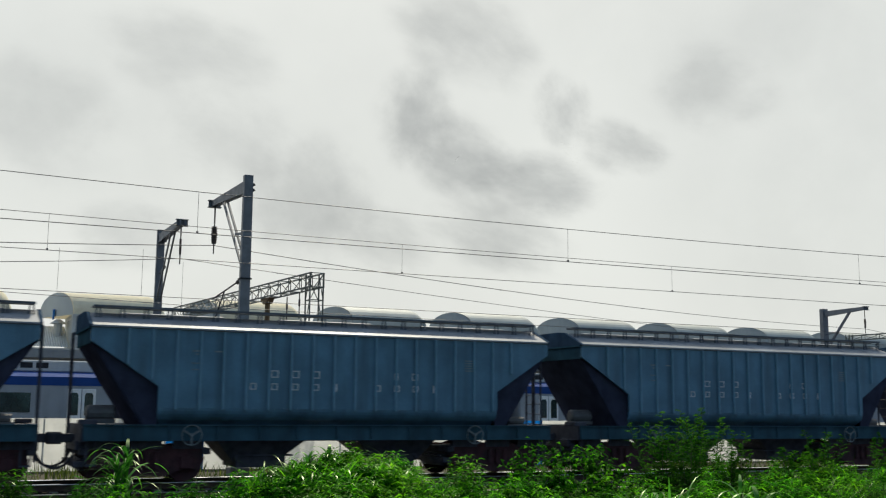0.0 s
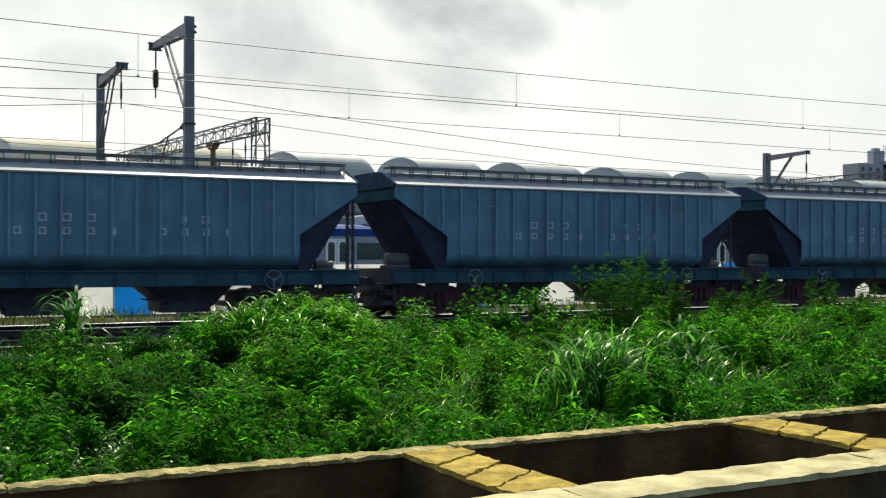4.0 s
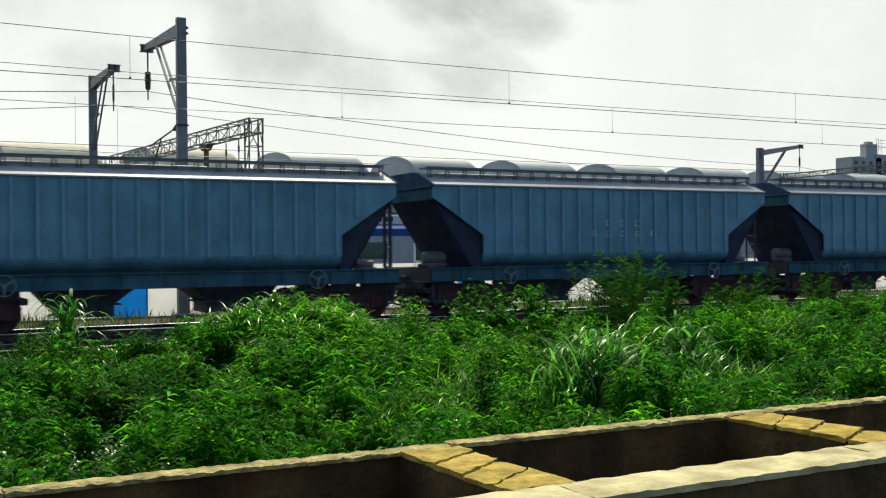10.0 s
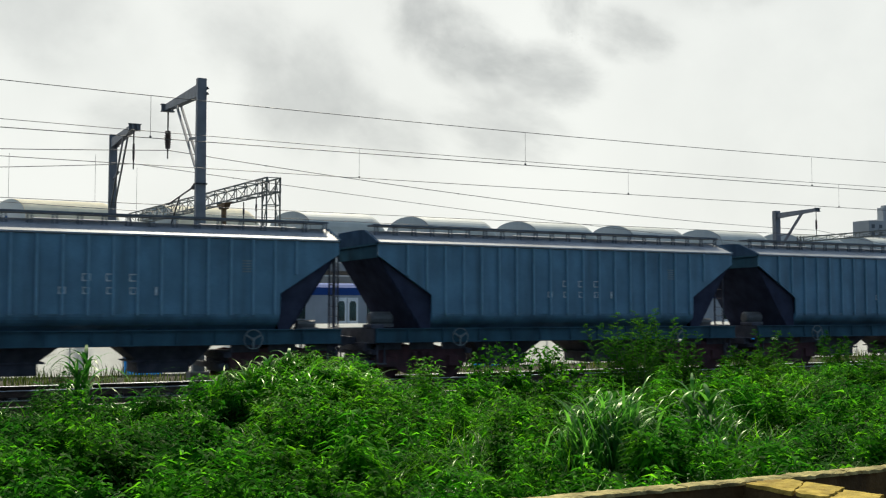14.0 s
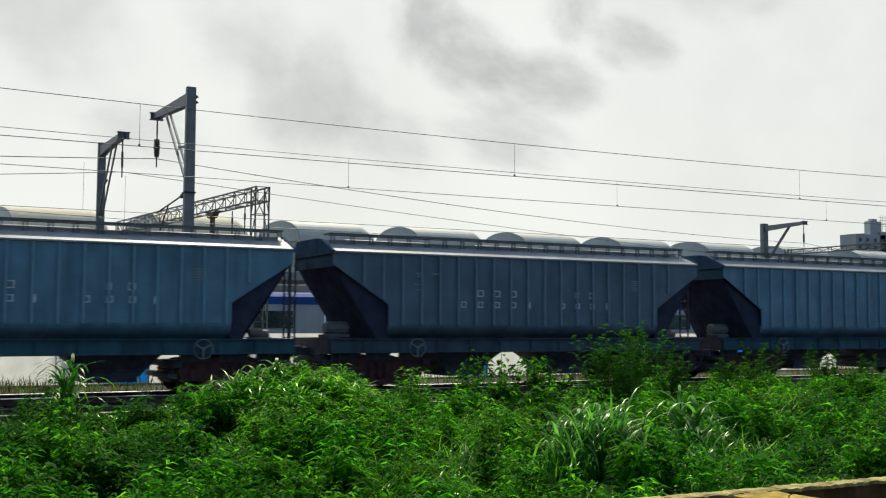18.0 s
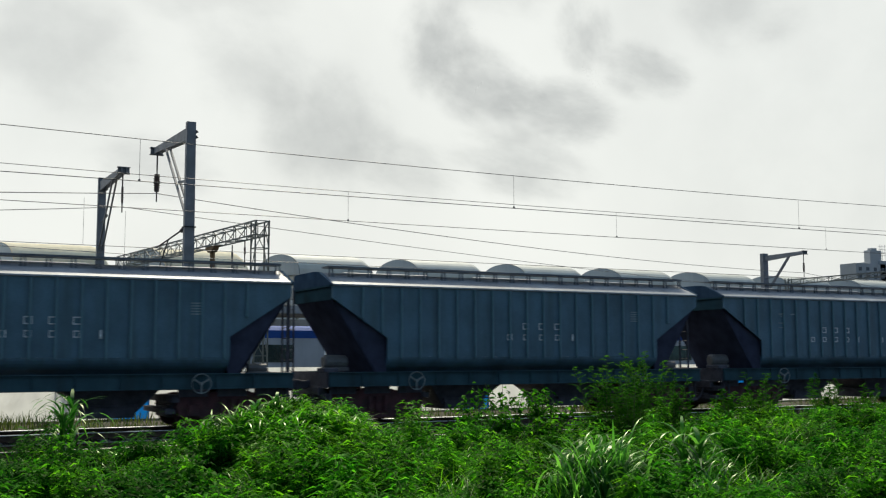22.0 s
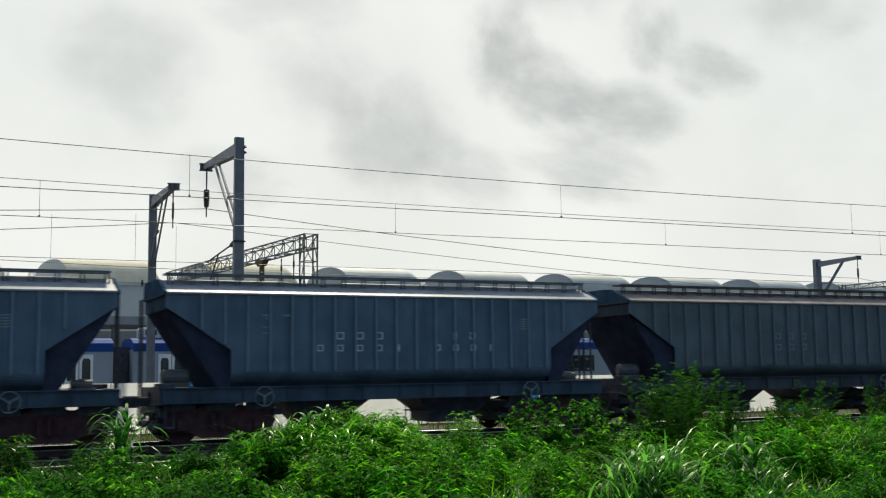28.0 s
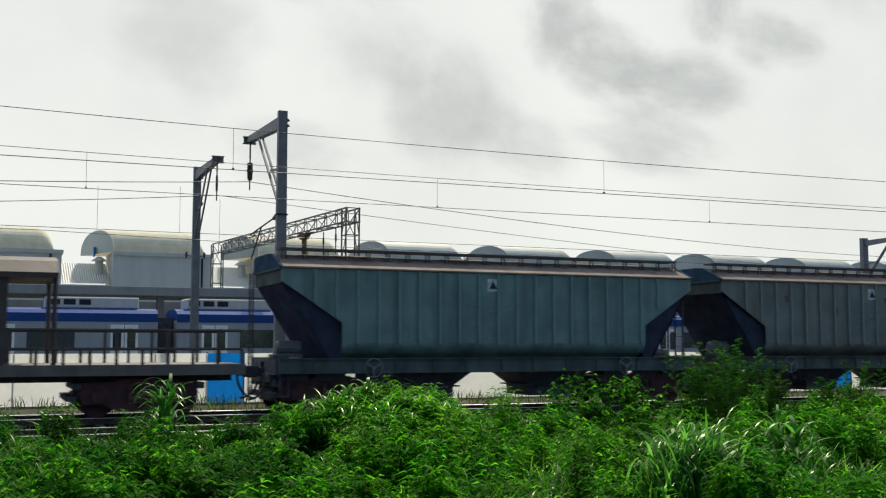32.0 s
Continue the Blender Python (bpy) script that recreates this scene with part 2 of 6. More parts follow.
PAINTS = {
    "blue": mat("wagon_blue", (0.122, 0.262, 0.365), 0.42, 0.0, 0.25, 1.0, 22, 0.12, streak=0.6, dirt=(0.055, 0.105, 0.135)),
    "azure": mat("wagon_azure_blue", (0.135, 0.325, 0.44), 0.42, 0.0, 0.25, 1.0, 22, 0.12, streak=0.55, dirt=(0.07, 0.15, 0.20)),
    "deep": mat("wagon_deep_blue", (0.042, 0.140, 0.205), 0.42, 0.0, 0.25, 1.0, 22, 0.12, streak=0.5, dirt=(0.03, 0.075, 0.10)),
    "slate": mat("wagon_slate_blue", (0.112, 0.172, 0.238), 0.5, 0.0, 0.25, 1.0, 22, 0.12, streak=0.55, dirt=(0.055, 0.08, 0.10)),
    "sea": mat("wagon_sea_blue", (0.080, 0.163, 0.220), 0.5, 0.0, 0.25, 1.0, 22, 0.12, streak=0.6, dirt=(0.045, 0.082, 0.092)),
    "drab": mat("wagon_drab_green_grey", (0.165, 0.197, 0.188), 0.6, 0.0, 0.28, 1.0, 22, 0.12, streak=0.5, dirt=(0.075, 0.085, 0.078)),
    "ash": mat("wagon_ash_grey", (0.29, 0.345, 0.355), 0.6, 0.0, 0.28, 1.0, 22, 0.12, streak=0.45, dirt=(0.13, 0.145, 0.14)),
    "grey": mat("wagon_dusty_grey", (0.244, 0.244, 0.235), 0.6, 0.0, 0.28, 1.0, 22, 0.12, streak=0.5, dirt=(0.10, 0.095, 0.085)),
    "moss": mat("wagon_grey_green", (0.205, 0.218, 0.195), 0.55, 0.0, 0.28, 1.0, 22, 0.12, streak=0.55, dirt=(0.115, 0.085, 0.06)),
    "dusk": mat("wagon_dusk_grey", (0.112, 0.155, 0.172), 0.55, 0.0, 0.28, 1.0, 22, 0.12, streak=0.6, dirt=(0.055, 0.070, 0.078)),
    "teal": mat("wagon_teal_green", (0.188, 0.285, 0.275), 0.5, 0.0, 0.26, 1.0, 22, 0.12, streak=0.6, dirt=(0.07, 0.11, 0.105)),
}
ROOFS = {
    "pale": mat("roof_galvanised", (0.27, 0.295, 0.325), 0.5, 0.0, 0.22, 1.2, 30, 0.1, streak=0.5, dirt=(0.16, 0.175, 0.19), spec=0.2),
    "rust": mat("roof_rusty", (0.25, 0.198, 0.170), 0.8, 0.0, 0.25, 1.2, 30, 0.15, streak=0.6, dirt=(0.14, 0.088, 0.062), spec=0.1),
    "dull": mat("roof_dull_brown", (0.25, 0.222, 0.205), 0.8, 0.0, 0.25, 1.2, 30, 0.15, streak=0.6, dirt=(0.14, 0.105, 0.085), spec=0.1),
}

# ---- mesh helpers ----


def part(name, bm, material, parent, label=""):
    """Links a bmesh as one mesh object under a thing or a part."""
    me = bpy.data.meshes.new(name)
    bm.to_mesh(me)
    bm.free()
    if material:
        me.materials.append(material)
    return put(name, me, parent, label)


def put(name, me, parent, label="", m=None):
    ob = new(name, me)
    if parent is not None:
        ob.parent = parent
    if m is not None:
        ob.matrix_local = m
    if label:
        ob["label"] = label
    return ob


def thing(name, at=None, label="", category="", group="", kind=""):
    ob = new(name)
    ob.empty_display_size = 0.2
    if at is not None:
        ob.matrix_world = at
    return tagged(ob, label, category, group, kind)


def solid(name, bm, material, label="", category="", group="", kind="", at=None):
    """A thing that is one mesh."""
    ob = part(name, bm, material, None)
    if at is not None:
        ob.matrix_world = at
    return tagged(ob, label, category, group, kind)


def box(bm, x0, x1, y0, y1, z0, z1, bevel=0.0):
    v = [bm.verts.new((x, y, z)) for x in (x0, x1) for y in (y0, y1) for z in (z0, z1)]
    fs = [bm.faces.new([v[i] for i in q]) for q in ((0, 1, 3, 2), (4, 6, 7, 5), (0, 4, 5, 1), (2, 3, 7, 6), (0, 2, 6, 4), (1, 5, 7, 3))]
    if bevel:
        es = {e for f in fs for e in f.edges}
        bmesh.ops.bevel(bm, geom=list(es), offset=bevel, segments=1, affect="EDGES", profile=0.5)
    return v


def prism(bm, pts, y0, y1, axis="y"):
    """A closed outline pushed from y0 to y1 along an axis."""
    def at(p, q):
        return {"y": (p[0], q, p[1]), "x": (q, p[0], p[1]), "z": (p[0], p[1], q)}[axis]
    a = [bm.verts.new(at(p, y0)) for p in pts]
    b = [bm.verts.new(at(p, y1)) for p in pts]
    n = len(pts)
    bm.faces.new(a)
    bm.faces.new(b[::-1])
    for i in range(n):
        bm.faces.new((a[i], b[i], b[(i + 1) % n], a[(i + 1) % n]))
    bmesh.ops.recalc_face_normals(bm, faces=bm.faces[:])


def rod(bm, a, b, r, n=6, r2=None):
    """A round bar between two points."""
    a, b = Vector(a), Vector(b)
    d = (b - a)
    q = d.to_track_quat("Z", "Y")
    r2 = r if r2 is None else r2
    lo, hi = [], []
    for i in range(n):
        c = Vector((math.cos(2 * math.pi * i / n), math.sin(2 * math.pi * i / n), 0))
        lo.append(bm.verts.new(a + q @ (c * r)))
        hi.append(bm.verts.new(b + q @ (c * r2)))
    for i in range(n):
        bm.faces.new((lo[i], lo[(i + 1) % n], hi[(i + 1) % n], hi[i]))
    bm.faces.new(lo[::-1])
    bm.faces.new(hi)


def beam(bm, a, b, w, h):
    """A square bar between two points."""
    a, b = Vector(a), Vector(b)
    d = b - a
    q = d.to_track_quat("X", "Z")
    c = [(-1, -1), (1, -1), (1, 1), (-1, 1)]
    lo = [bm.verts.new(a + q @ Vector((0, s * w / 2, t * h / 2))) for s, t in c]
    hi = [bm.verts.new(b + q @ Vector((0, s * w / 2, t * h / 2))) for s, t in c]
    for i in range(4):
        bm.faces.new((lo[i], lo[(i + 1) % 4], hi[(i + 1) % 4], hi[i]))
    bm.faces.new(lo[::-1])
    bm.faces.new(hi)


def pipe(bm, pts, r, n=6):
    """A tube along a polyline."""
    rings = []
    pts = [Vector(p) for p in pts]
    for i, p in enumerate(pts):
        d = (pts[min(i + 1, len(pts) - 1)] - pts[max(i - 1, 0)]).normalized()
        q = d.to_track_quat("Z", "Y")
        rings.append([bm.verts.new(p + q @ Vector((math.cos(6.2832 * k / n) * r, math.sin(6.2832 * k / n) * r, 0))) for k in range(n)])
    for a, b in zip(rings, rings[1:]):
        for k in range(n):
            bm.faces.new((a[k], a[(k + 1) % n], b[(k + 1) % n], b[k]))
    bm.faces.new(rings[0][::-1])
    bm.faces.new(rings[-1])


def mesh_of(name, build, material):
    """A mesh to be shared by several parts."""
    bm = bmesh.new()
    build(bm)
    me = bpy.data.meshes.new(name)
    bm.to_mesh(me)
    bm.free()
    me.materials.append(material)
    return me


def bulk(name, verts, faces, material, label="", category="", kind="stuff"):
    """One large mesh from arrays."""
    me = bpy.data.meshes.new(name)
    k = faces.shape[1]
    me.vertices.add(len(verts))
    me.vertices.foreach_set("co", np.asarray(verts, np.float32).ravel())
    me.loops.add(faces.size)
    me.loops.foreach_set("vertex_index", np.asarray(faces, np.int32).ravel())
    me.polygons.add(len(faces))
    me.polygons.foreach_set("loop_start", np.arange(0, faces.size, k, dtype=np.int32))
    me.update(calc_edges=True)
    me.materials.append(material)
    return tagged(new(name, me), label, category, kind=kind)

# ---- drifting clouds: soft grey sheets far off that dim the bright sky behind them ----


def cloud_mat(name, dense):
    """Thin cloud: lets part of the sky's light through, less in its ragged middle."""
    m = bpy.data.materials.new(name)
    m.use_nodes = True
    nt = m.node_tree
    nt.nodes.clear()
    N, K = nt.nodes.new, nt.links.new
    out, clear = N("ShaderNodeOutputMaterial"), N("ShaderNodeBsdfTransparent")
    tex, info = N("ShaderNodeTexCoord"), N("ShaderNodeObjectInfo")

    def maths(op, a, b=0.0, c=0.0):
        n = N("ShaderNodeMath")
        n.operation = op
        for i, v in enumerate((a, b, c)):
            if isinstance(v, (int, float)):
                n.inputs[i].default_value = v
            else:
                K(v, n.inputs[i])
        return n.outputs[0]

    def fractal(scale, detail, rough):
        n = N("ShaderNodeTexNoise")
        n.noise_dimensions = "4D"
        n.inputs["Scale"].default_value, n.inputs["Detail"].default_value, n.inputs["Roughness"].default_value = scale, detail, rough
        K(tex.outputs["Object"], n.inputs["Vector"])
        K(maths("MULTIPLY", info.outputs["Random"], 40.0), n.inputs["W"])
        return n.outputs["Fac"]

    size = N("ShaderNodeVectorMath")
    size.operation = "LENGTH"
    K(tex.outputs["Object"], size.inputs[0])
    far = size.outputs["Value"]
    ragged = maths("MULTIPLY_ADD", maths("SUBTRACT", fractal(1.6, 4, 0.5), 0.5), 1.35, far)
    body = N("ShaderNodeMapRange")
    body.interpolation_type = "SMOOTHSTEP"
    K(ragged, body.inputs[0])
    for i, q in enumerate((0.98, 0.05, 0.0, 1.0)):
        body.inputs[i + 1].default_value = q
    rim = N("ShaderNodeMapRange")
    rim.interpolation_type = "SMOOTHSTEP"
    K(far, rim.inputs[0])
    for i, q in enumerate((0.98, 0.62, 0.0, 1.0)):
        rim.inputs[i + 1].default_value = q
    puff = maths("MULTIPLY_ADD", maths("SUBTRACT", fractal(4.0, 5, 0.55), 0.5), 0.7, 1.0)
    thick = maths("MULTIPLY", maths("MULTIPLY", maths("MULTIPLY", body.outputs[0], rim.outputs[0]), puff), dense)
    ramp = N("ShaderNodeValToRGB")
    e = ramp.color_ramp.elements
    e[0].position, e[0].color = 0.0, (1, 1, 1, 1)
    e[1].position, e[1].color = 1.0, (0.36, 0.375, 0.40, 1)
    K(thick, ramp.inputs[0])
    K(ramp.outputs[0], clear.inputs[0])
    K(clear.outputs[0], out.inputs[0])
    return m


def cloud_pose(az, el, tilt, far, t):
    """A cloud's place on its arc: it drifts 6 degrees to the east and 1.4 degrees up in 32 seconds."""
    az, el = radians(az + 0.1875 * (t - 16)), radians(el + 0.044 * (t - 16))
    way = Vector((math.cos(el) * math.sin(az), math.cos(el) * math.cos(az), math.sin(el)))
    return look(way * far, (0, 0, 0), tilt)


def clouds():
    """Azimuth from north, elevation, half width and half height in degrees, tilt, density."""
    mats = [cloud_mat("cloud_thin", 0.26), cloud_mat("cloud_grey", 0.40), cloud_mat("cloud_heavy", 0.50)]
    rows = [
        (32.9, 12.75, 4.6, 2.5, 8, 2), (29.1, 14.0, 4.4, 2.8, 28, 2), (26.4, 16.4, 3.0, 3.6, 10, 2), (34.4, 16.6, 2.0, 2.8, -15, 1),
        (30.8, 10.0, 5.2, 2.6, 15, 1), (20.6, 11.8, 5.0, 4.4, 35, 1), (16.6, 14.6, 5.2, 3.6, 20, 0), (37.6, 14.6, 3.4, 2.0, 20, 1), (24.6, 9.9, 4.2, 2.4, 20, 0),
        (6.4, 15.2, 5.5, 4.5, 0, 0), (29.0, 20.5, 5.5, 3.4, 25, 1), (42.5, 17.5, 4.2, 3.0, 10, 0), (14.0, 19.0, 6.0, 3.2, 10, 0), (11.5, 9.5, 4.5, 2.4, 0, 0),
    ]
    out = []
    n, rings = 40, 6
    for i, (az, el, w, h, tilt, kind) in enumerate(rows):
        far = 2300 + 25 * i
        bm = bmesh.new()
        mid = bm.verts.new((0, 0, 0.02))
        last = None
        for k in range(1, rings + 1):
            r = k / rings
            ring = [bm.verts.new((r * math.cos(6.28319 * a / n), r * math.sin(6.28319 * a / n), 0.02 * (1 - r * r))) for a in range(n)]
            for a in range(n):
                b = (a + 1) % n
                if last:
                    bm.faces.new((last[a], ring[a], ring[b], last[b]))
                else:
                    bm.faces.new((mid, ring[a], ring[b]))
            last = ring
        ob = solid("cloud", bm, mats[kind], ("thin pale" if kind == 0 else "soft grey" if kind == 1 else "dark grey") + " ragged cloud drifting over the bright sky", "cloud", "drifting clouds", "structure")
        ob.scale = (far * math.tan(radians(w)), far * math.tan(radians(h)), far * 0.05)
        out.append((ob, az, el, tilt, far))
    return out


CLOUDS = clouds()

# ---- the place: tracks run along x, the camera looks over them towards +y ----
GROUND = -0.45
Y_FRONT, Y_TRAIN = 24.1, 29.1


def mound(x, y):
    """Height of the overgrown soil heap by the track and of the bank beside it."""
    r = x / y
    heap = 0.85 * np.exp(-((r - 0.345) / np.where(r < 0.345, 0.050, 0.095)) ** 2 - ((y - 19.6) / 1.6) ** 2)
    bank = 0.42 / (1 + np.exp(-(r - 0.90) / 0.03)) * np.exp(-((y - 19.0) / 3.2) ** 2)
    return heap + bank + 0.12 * np.exp(-(((r - 1.2) / 0.12) ** 2) - ((y - 20.0) / 2.5) ** 2)


def ground_sheet():
    bm = bmesh.new()
    xs = [-2600, -300, -80] + [x * 4 for x in range(-8, 0)] + [x * 0.8 for x in range(0, 46)] + [x * 4 for x in range(10, 26)] + [140, 300, 2600]
    ys = [-600, -60, 0, 4, 6, 8, 10, 12, 14, 15, 16, 16.7, 17.4, 18.1, 18.8, 19.5, 20.2, 20.8, 21.4, 22.2, 31.8, 33.2, 36, 38, 42, 50, 60, 80, 140, 400, 2600]
    def height(x, y):
        if 22 <= y <= 32:
            return -0.42
        h = GROUND + 0.10 * noise.noise(Vector((x * 0.15, y * 0.2, 0)))
        return h + 0.85 * float(mound(x, y)) if 4 < y < 21 else GROUND
    rows = [[bm.verts.new((x, y, height(x, y))) for x in xs] for y in ys]
    for a, b in zip(rows, rows[1:]):
        for i in range(len(xs) - 1):
            bm.faces.new((a[i], a[i + 1], b[i + 1], b[i]))
    return solid("ground", bm, M_SOIL, "bare brown soil with weeds beside the tracks", "ground", kind="structure")


ground_sheet()


def ballast(y):
    """Stone bed with loose stones on it."""
    bm = bmesh.new()
    prof = [(y - 2.3, -0.44), (y - 1.6, -0.20), (y + 1.6, -0.20), (y + 2.3, -0.44)]
    a = [bm.verts.new((-700, p, z)) for p, z in prof]
    b = [bm.verts.new((800, p, z)) for p, z in prof]
    for i in range(3):
        bm.faces.new((a[i], b[i], b[i + 1], a[i + 1]))
    solid("ballast", bm, M_BALLAST, "grey crushed-stone ballast bed under the track", "ballast", kind="structure")
    n = 9000
    rng = np.random.default_rng(int(y))
    px, py = rng.uniform(-3, 42, n), y + rng.uniform(-2.2, 2.2, n)
    pz = np.where(abs(py - y) < 1.6, -0.19, -0.19 - (abs(py - y) - 1.6) * 0.34)
    s = rng.uniform(0.02, 0.05, n)
    base = np.array([(1, 0, 0), (-1, 0, 0), (0, 1, 0), (0, -1, 0), (0, 0, 1), (0, 0, -1)], float)
    tri = np.array([(0, 2, 4), (2, 1, 4), (1, 3, 4), (3, 0, 4), (2, 0, 5), (1, 2, 5), (3, 1, 5), (0, 3, 5)])
    v = base[None] * s[:, None, None] * rng.uniform(0.5, 1.3, (n, 6, 3)) + np.stack([px, py, pz], 1)[:, None]
    f = (tri[None] + 6 * np.arange(n)[:, None, None]).reshape(-1, 3)
    bulk("ballast_stones", v.reshape(-1, 3), f, M_BALLAST, "loose grey crushed stones on the track bed", "stones")


def track(y):
    ballast(y)
    t = thing("railway_track", pose(0, y, 0), "broad-gauge railway track with worn bright steel rails", "track", kind="structure")
    for s in (-1, 1):
        bm = bmesh.new()
        yy = s * 0.873
        prism(bm, [(yy - 0.062, -0.014), (yy - 0.060, -0.0084), (yy, 0.0), (yy + 0.060, -0.0084), (yy + 0.062, -0.014), (yy + 0.040, -0.034), (yy - 0.040, -0.034)], -700, 800, "x")
        part("rail_head", bm, M_RAIL if y == Y_TRAIN else M_RAIL_DULL, t, "bright polished rail head" if y == Y_TRAIN else "dull brown rail head")
        bm = bmesh.new()
        prism(bm, [(yy - 0.012, -0.03), (yy + 0.012, -0.03), (yy + 0.014, -0.13), (yy + 0.07, -0.15), (yy + 0.07, -0.17), (yy - 0.07, -0.17), (yy - 0.07, -0.15), (yy - 0.014, -0.13)], -700, 800, "x")
        part("rail_web", bm, M_RAILSIDE, t, "rusty rail web and foot")
    me = mesh_of("sleeper", lambda b: prism(b, [(-0.13, -0.3), (0.13, -0.3), (0.10, -0.172), (-0.10, -0.172)], -1.37, 1.37), M_SLEEPER)
    for i in range(80):
        put("sleeper", me, t, m=pose(-6 + 0.62 * i, 0, 0))


track(Y_FRONT)
track(Y_TRAIN)

# ---- foreground: an unfinished basin of concrete walls with mortar copings ----
WALL_TOP = 0.85


def basin():
    b = thing("concrete_basin", None, "unfinished concrete basin with cross walls and ochre mortar copings", "basin", kind="structure")
    lo = -0.55
    x0, x1 = -2.0, 13.5
    yb0, yb1 = 4.975, 5.075        # far wall
    yf0, yf1 = 3.56, 3.84        # near wall
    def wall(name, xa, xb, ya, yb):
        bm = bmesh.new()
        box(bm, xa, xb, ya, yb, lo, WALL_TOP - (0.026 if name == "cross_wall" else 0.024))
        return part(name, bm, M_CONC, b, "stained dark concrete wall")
    wall("far_wall", x0, x1, yb0, yb1)
    wall("near_wall", x0, x1, yf0, yf1)
    cross = [0.05, 2.38, 4.58, 6.78, 8.98, 11.18]
    for c in cross:
        wall("cross_wall", c, c + 0.31, yf1, yb0)
    bm = bmesh.new()
    box(bm, x0, x1, yf0 - 3.0, yb1, lo - 0.05, lo)
    part("basin_floor", bm, M_CONC, b)
    return b, cross, (x0, x1, yb0, yb1, yf0, yf1)


BASIN, CROSS, BW = basin()


def coping_piece(bm, x0, x1, y0, y1, rng, top=WALL_TOP, cut=6, shear=(0.0, 0.0), tilt=0.0, thick=0.042, rough=1.0):
    """An uneven mortar slab with ragged, crumbled edges."""
    nx, ny = max(2, int(cut)), 4
    g = []
    for i in range(nx + 1):
        row = []
        for j in range(ny + 1):
            e = 0.012 * rough if j in (0, ny) else 0.006
            x = x0 + (x1 - x0) * i / nx + (rng.uniform(-0.010, 0.010) if 0 < i < nx else rng.uniform(-0.009, 0.009))
            y = y0 + (y1 - y0) * j / ny + rng.uniform(-e, e)
            drop = rng.uniform(0.002, 0.014) * rough if (j in (0, ny) or i in (0, nx)) else 0.0
            y += (shear[0] + (shear[1] - shear[0]) * j / ny) * (i / nx - 0.5)
            row.append(bm.verts.new((x, y, top - drop + tilt * (j / ny - 0.5) + rng.uniform(-0.003, 0.003))))
        g.append(row)
    low = [[bm.verts.new((v.co.x + rng.uniform(-0.006, 0.006), v.co.y + rng.uniform(-0.006, 0.006), top - thick)) for v in r] for r in g]
    for i in range(nx):
        for j in range(ny):
            bm.faces.new((g[i][j], g[i + 1][j], g[i + 1][j + 1], g[i][j + 1]))
    for i in range(nx):
        bm.faces.new((g[i][0], low[i][0], low[i + 1][0], g[i + 1][0]))
        bm.faces.new((g[i][ny], g[i + 1][ny], low[i + 1][ny], low[i][ny]))
    for j in range(ny):
        bm.faces.new((g[0][j], g[0][j + 1], low[0][j + 1], low[0][j]))
        bm.faces.new((g[nx][j], low[nx][j], low[nx][j + 1], g[nx][j + 1]))


def copings():
    rng = random.Random(4)
    x0, x1, yb0, yb1, yf0, yf1 = BW
    x = x0
    while x < x1:
        w = rng.uniform(0.6, 1.5)
        bm = bmesh.new()
        coping_piece(bm, x, min(x + w - 0.008, x1), yb0 - 0.016, yb1 + 0.012, rng, WALL_TOP + rng.uniform(-0.008, 0.003), int(w * 26), thick=0.026, rough=0.75)
        part("coping_slab", bm, M_COPE_FAR, BASIN)
        x += w
    x = x0
    while x < x1:
        w = rng.uniform(1.1, 2.2)
        bm = bmesh.new()
        coping_piece(bm, x, min(x + w - 0.004, x1), yf0 - 0.01, yf1 + 0.012, rng, WALL_TOP + 0.008, int(w * 20), thick=0.030, rough=0.32)
        part("coping_slab", bm, M_COPE_PALE, BASIN)
        x += w
    for c in CROSS:
        n = 4
        step = (BW[2] - BW[5] - 0.04) / n
        lean = [0.0] + [rng.uniform(0.17, 0.24) for _ in range(n - 1)] + [0.0]
        for i in range(n):
            bm = bmesh.new()
            y = BW[5] + 0.02 + step * i
            coping_piece(bm, c - 0.012, c + 0.322, y, y + step - rng.uniform(0.010, 0.018), rng, WALL_TOP + rng.uniform(-0.004, 0.004), 12, (lean[i], lean[i + 1]), rng.uniform(-0.012, 0.0), thick=0.030, rough=0.6)
            part("coping_slab", bm, M_COPE, BASIN)


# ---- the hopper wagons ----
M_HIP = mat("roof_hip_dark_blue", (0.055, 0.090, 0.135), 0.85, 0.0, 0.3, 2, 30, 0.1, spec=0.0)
M_WHEEL = mat("handwheel_pale", (0.20, 0.23, 0.23), 0.7, 0, 0.35, 6, 40, 0.1)
M_WALK_RUST = mat("walkway_rusty", (0.105, 0.090, 0.085), 0.8, 0.0, 0.3, 3, 30, 0.2, dirt=(0.075, 0.05, 0.04))
M_RUST = mat("rust_bleed", (0.165, 0.12, 0.095), 0.9, 0, 0.35, 5, 30, 0.2)
M_LABEL = mat("paper_label_cream", (0.50, 0.45, 0.33), 0.8, 0, 0.15, 5, 30, 0.05)
M_CYL = mat("cylinder_dusty", (0.15, 0.145, 0.14), 0.55, 0.1, 0.3, 4, 30, 0.15)
M_WALK = mat("walkway_steel", (0.13, 0.145, 0.165), 0.65, 0.2, 0.3, 3, 30, 0.15)
# end sheets' shade, lifted by some haze, is put into this colour
M_END = mat("end_sheet_shaded", (0.052, 0.058, 0.092), 0.95, 0.0, 0.3, 2, 30, 0.15, spec=0.0)
PITCH, LEN = 14.128, 12.95
HALF = 1.5


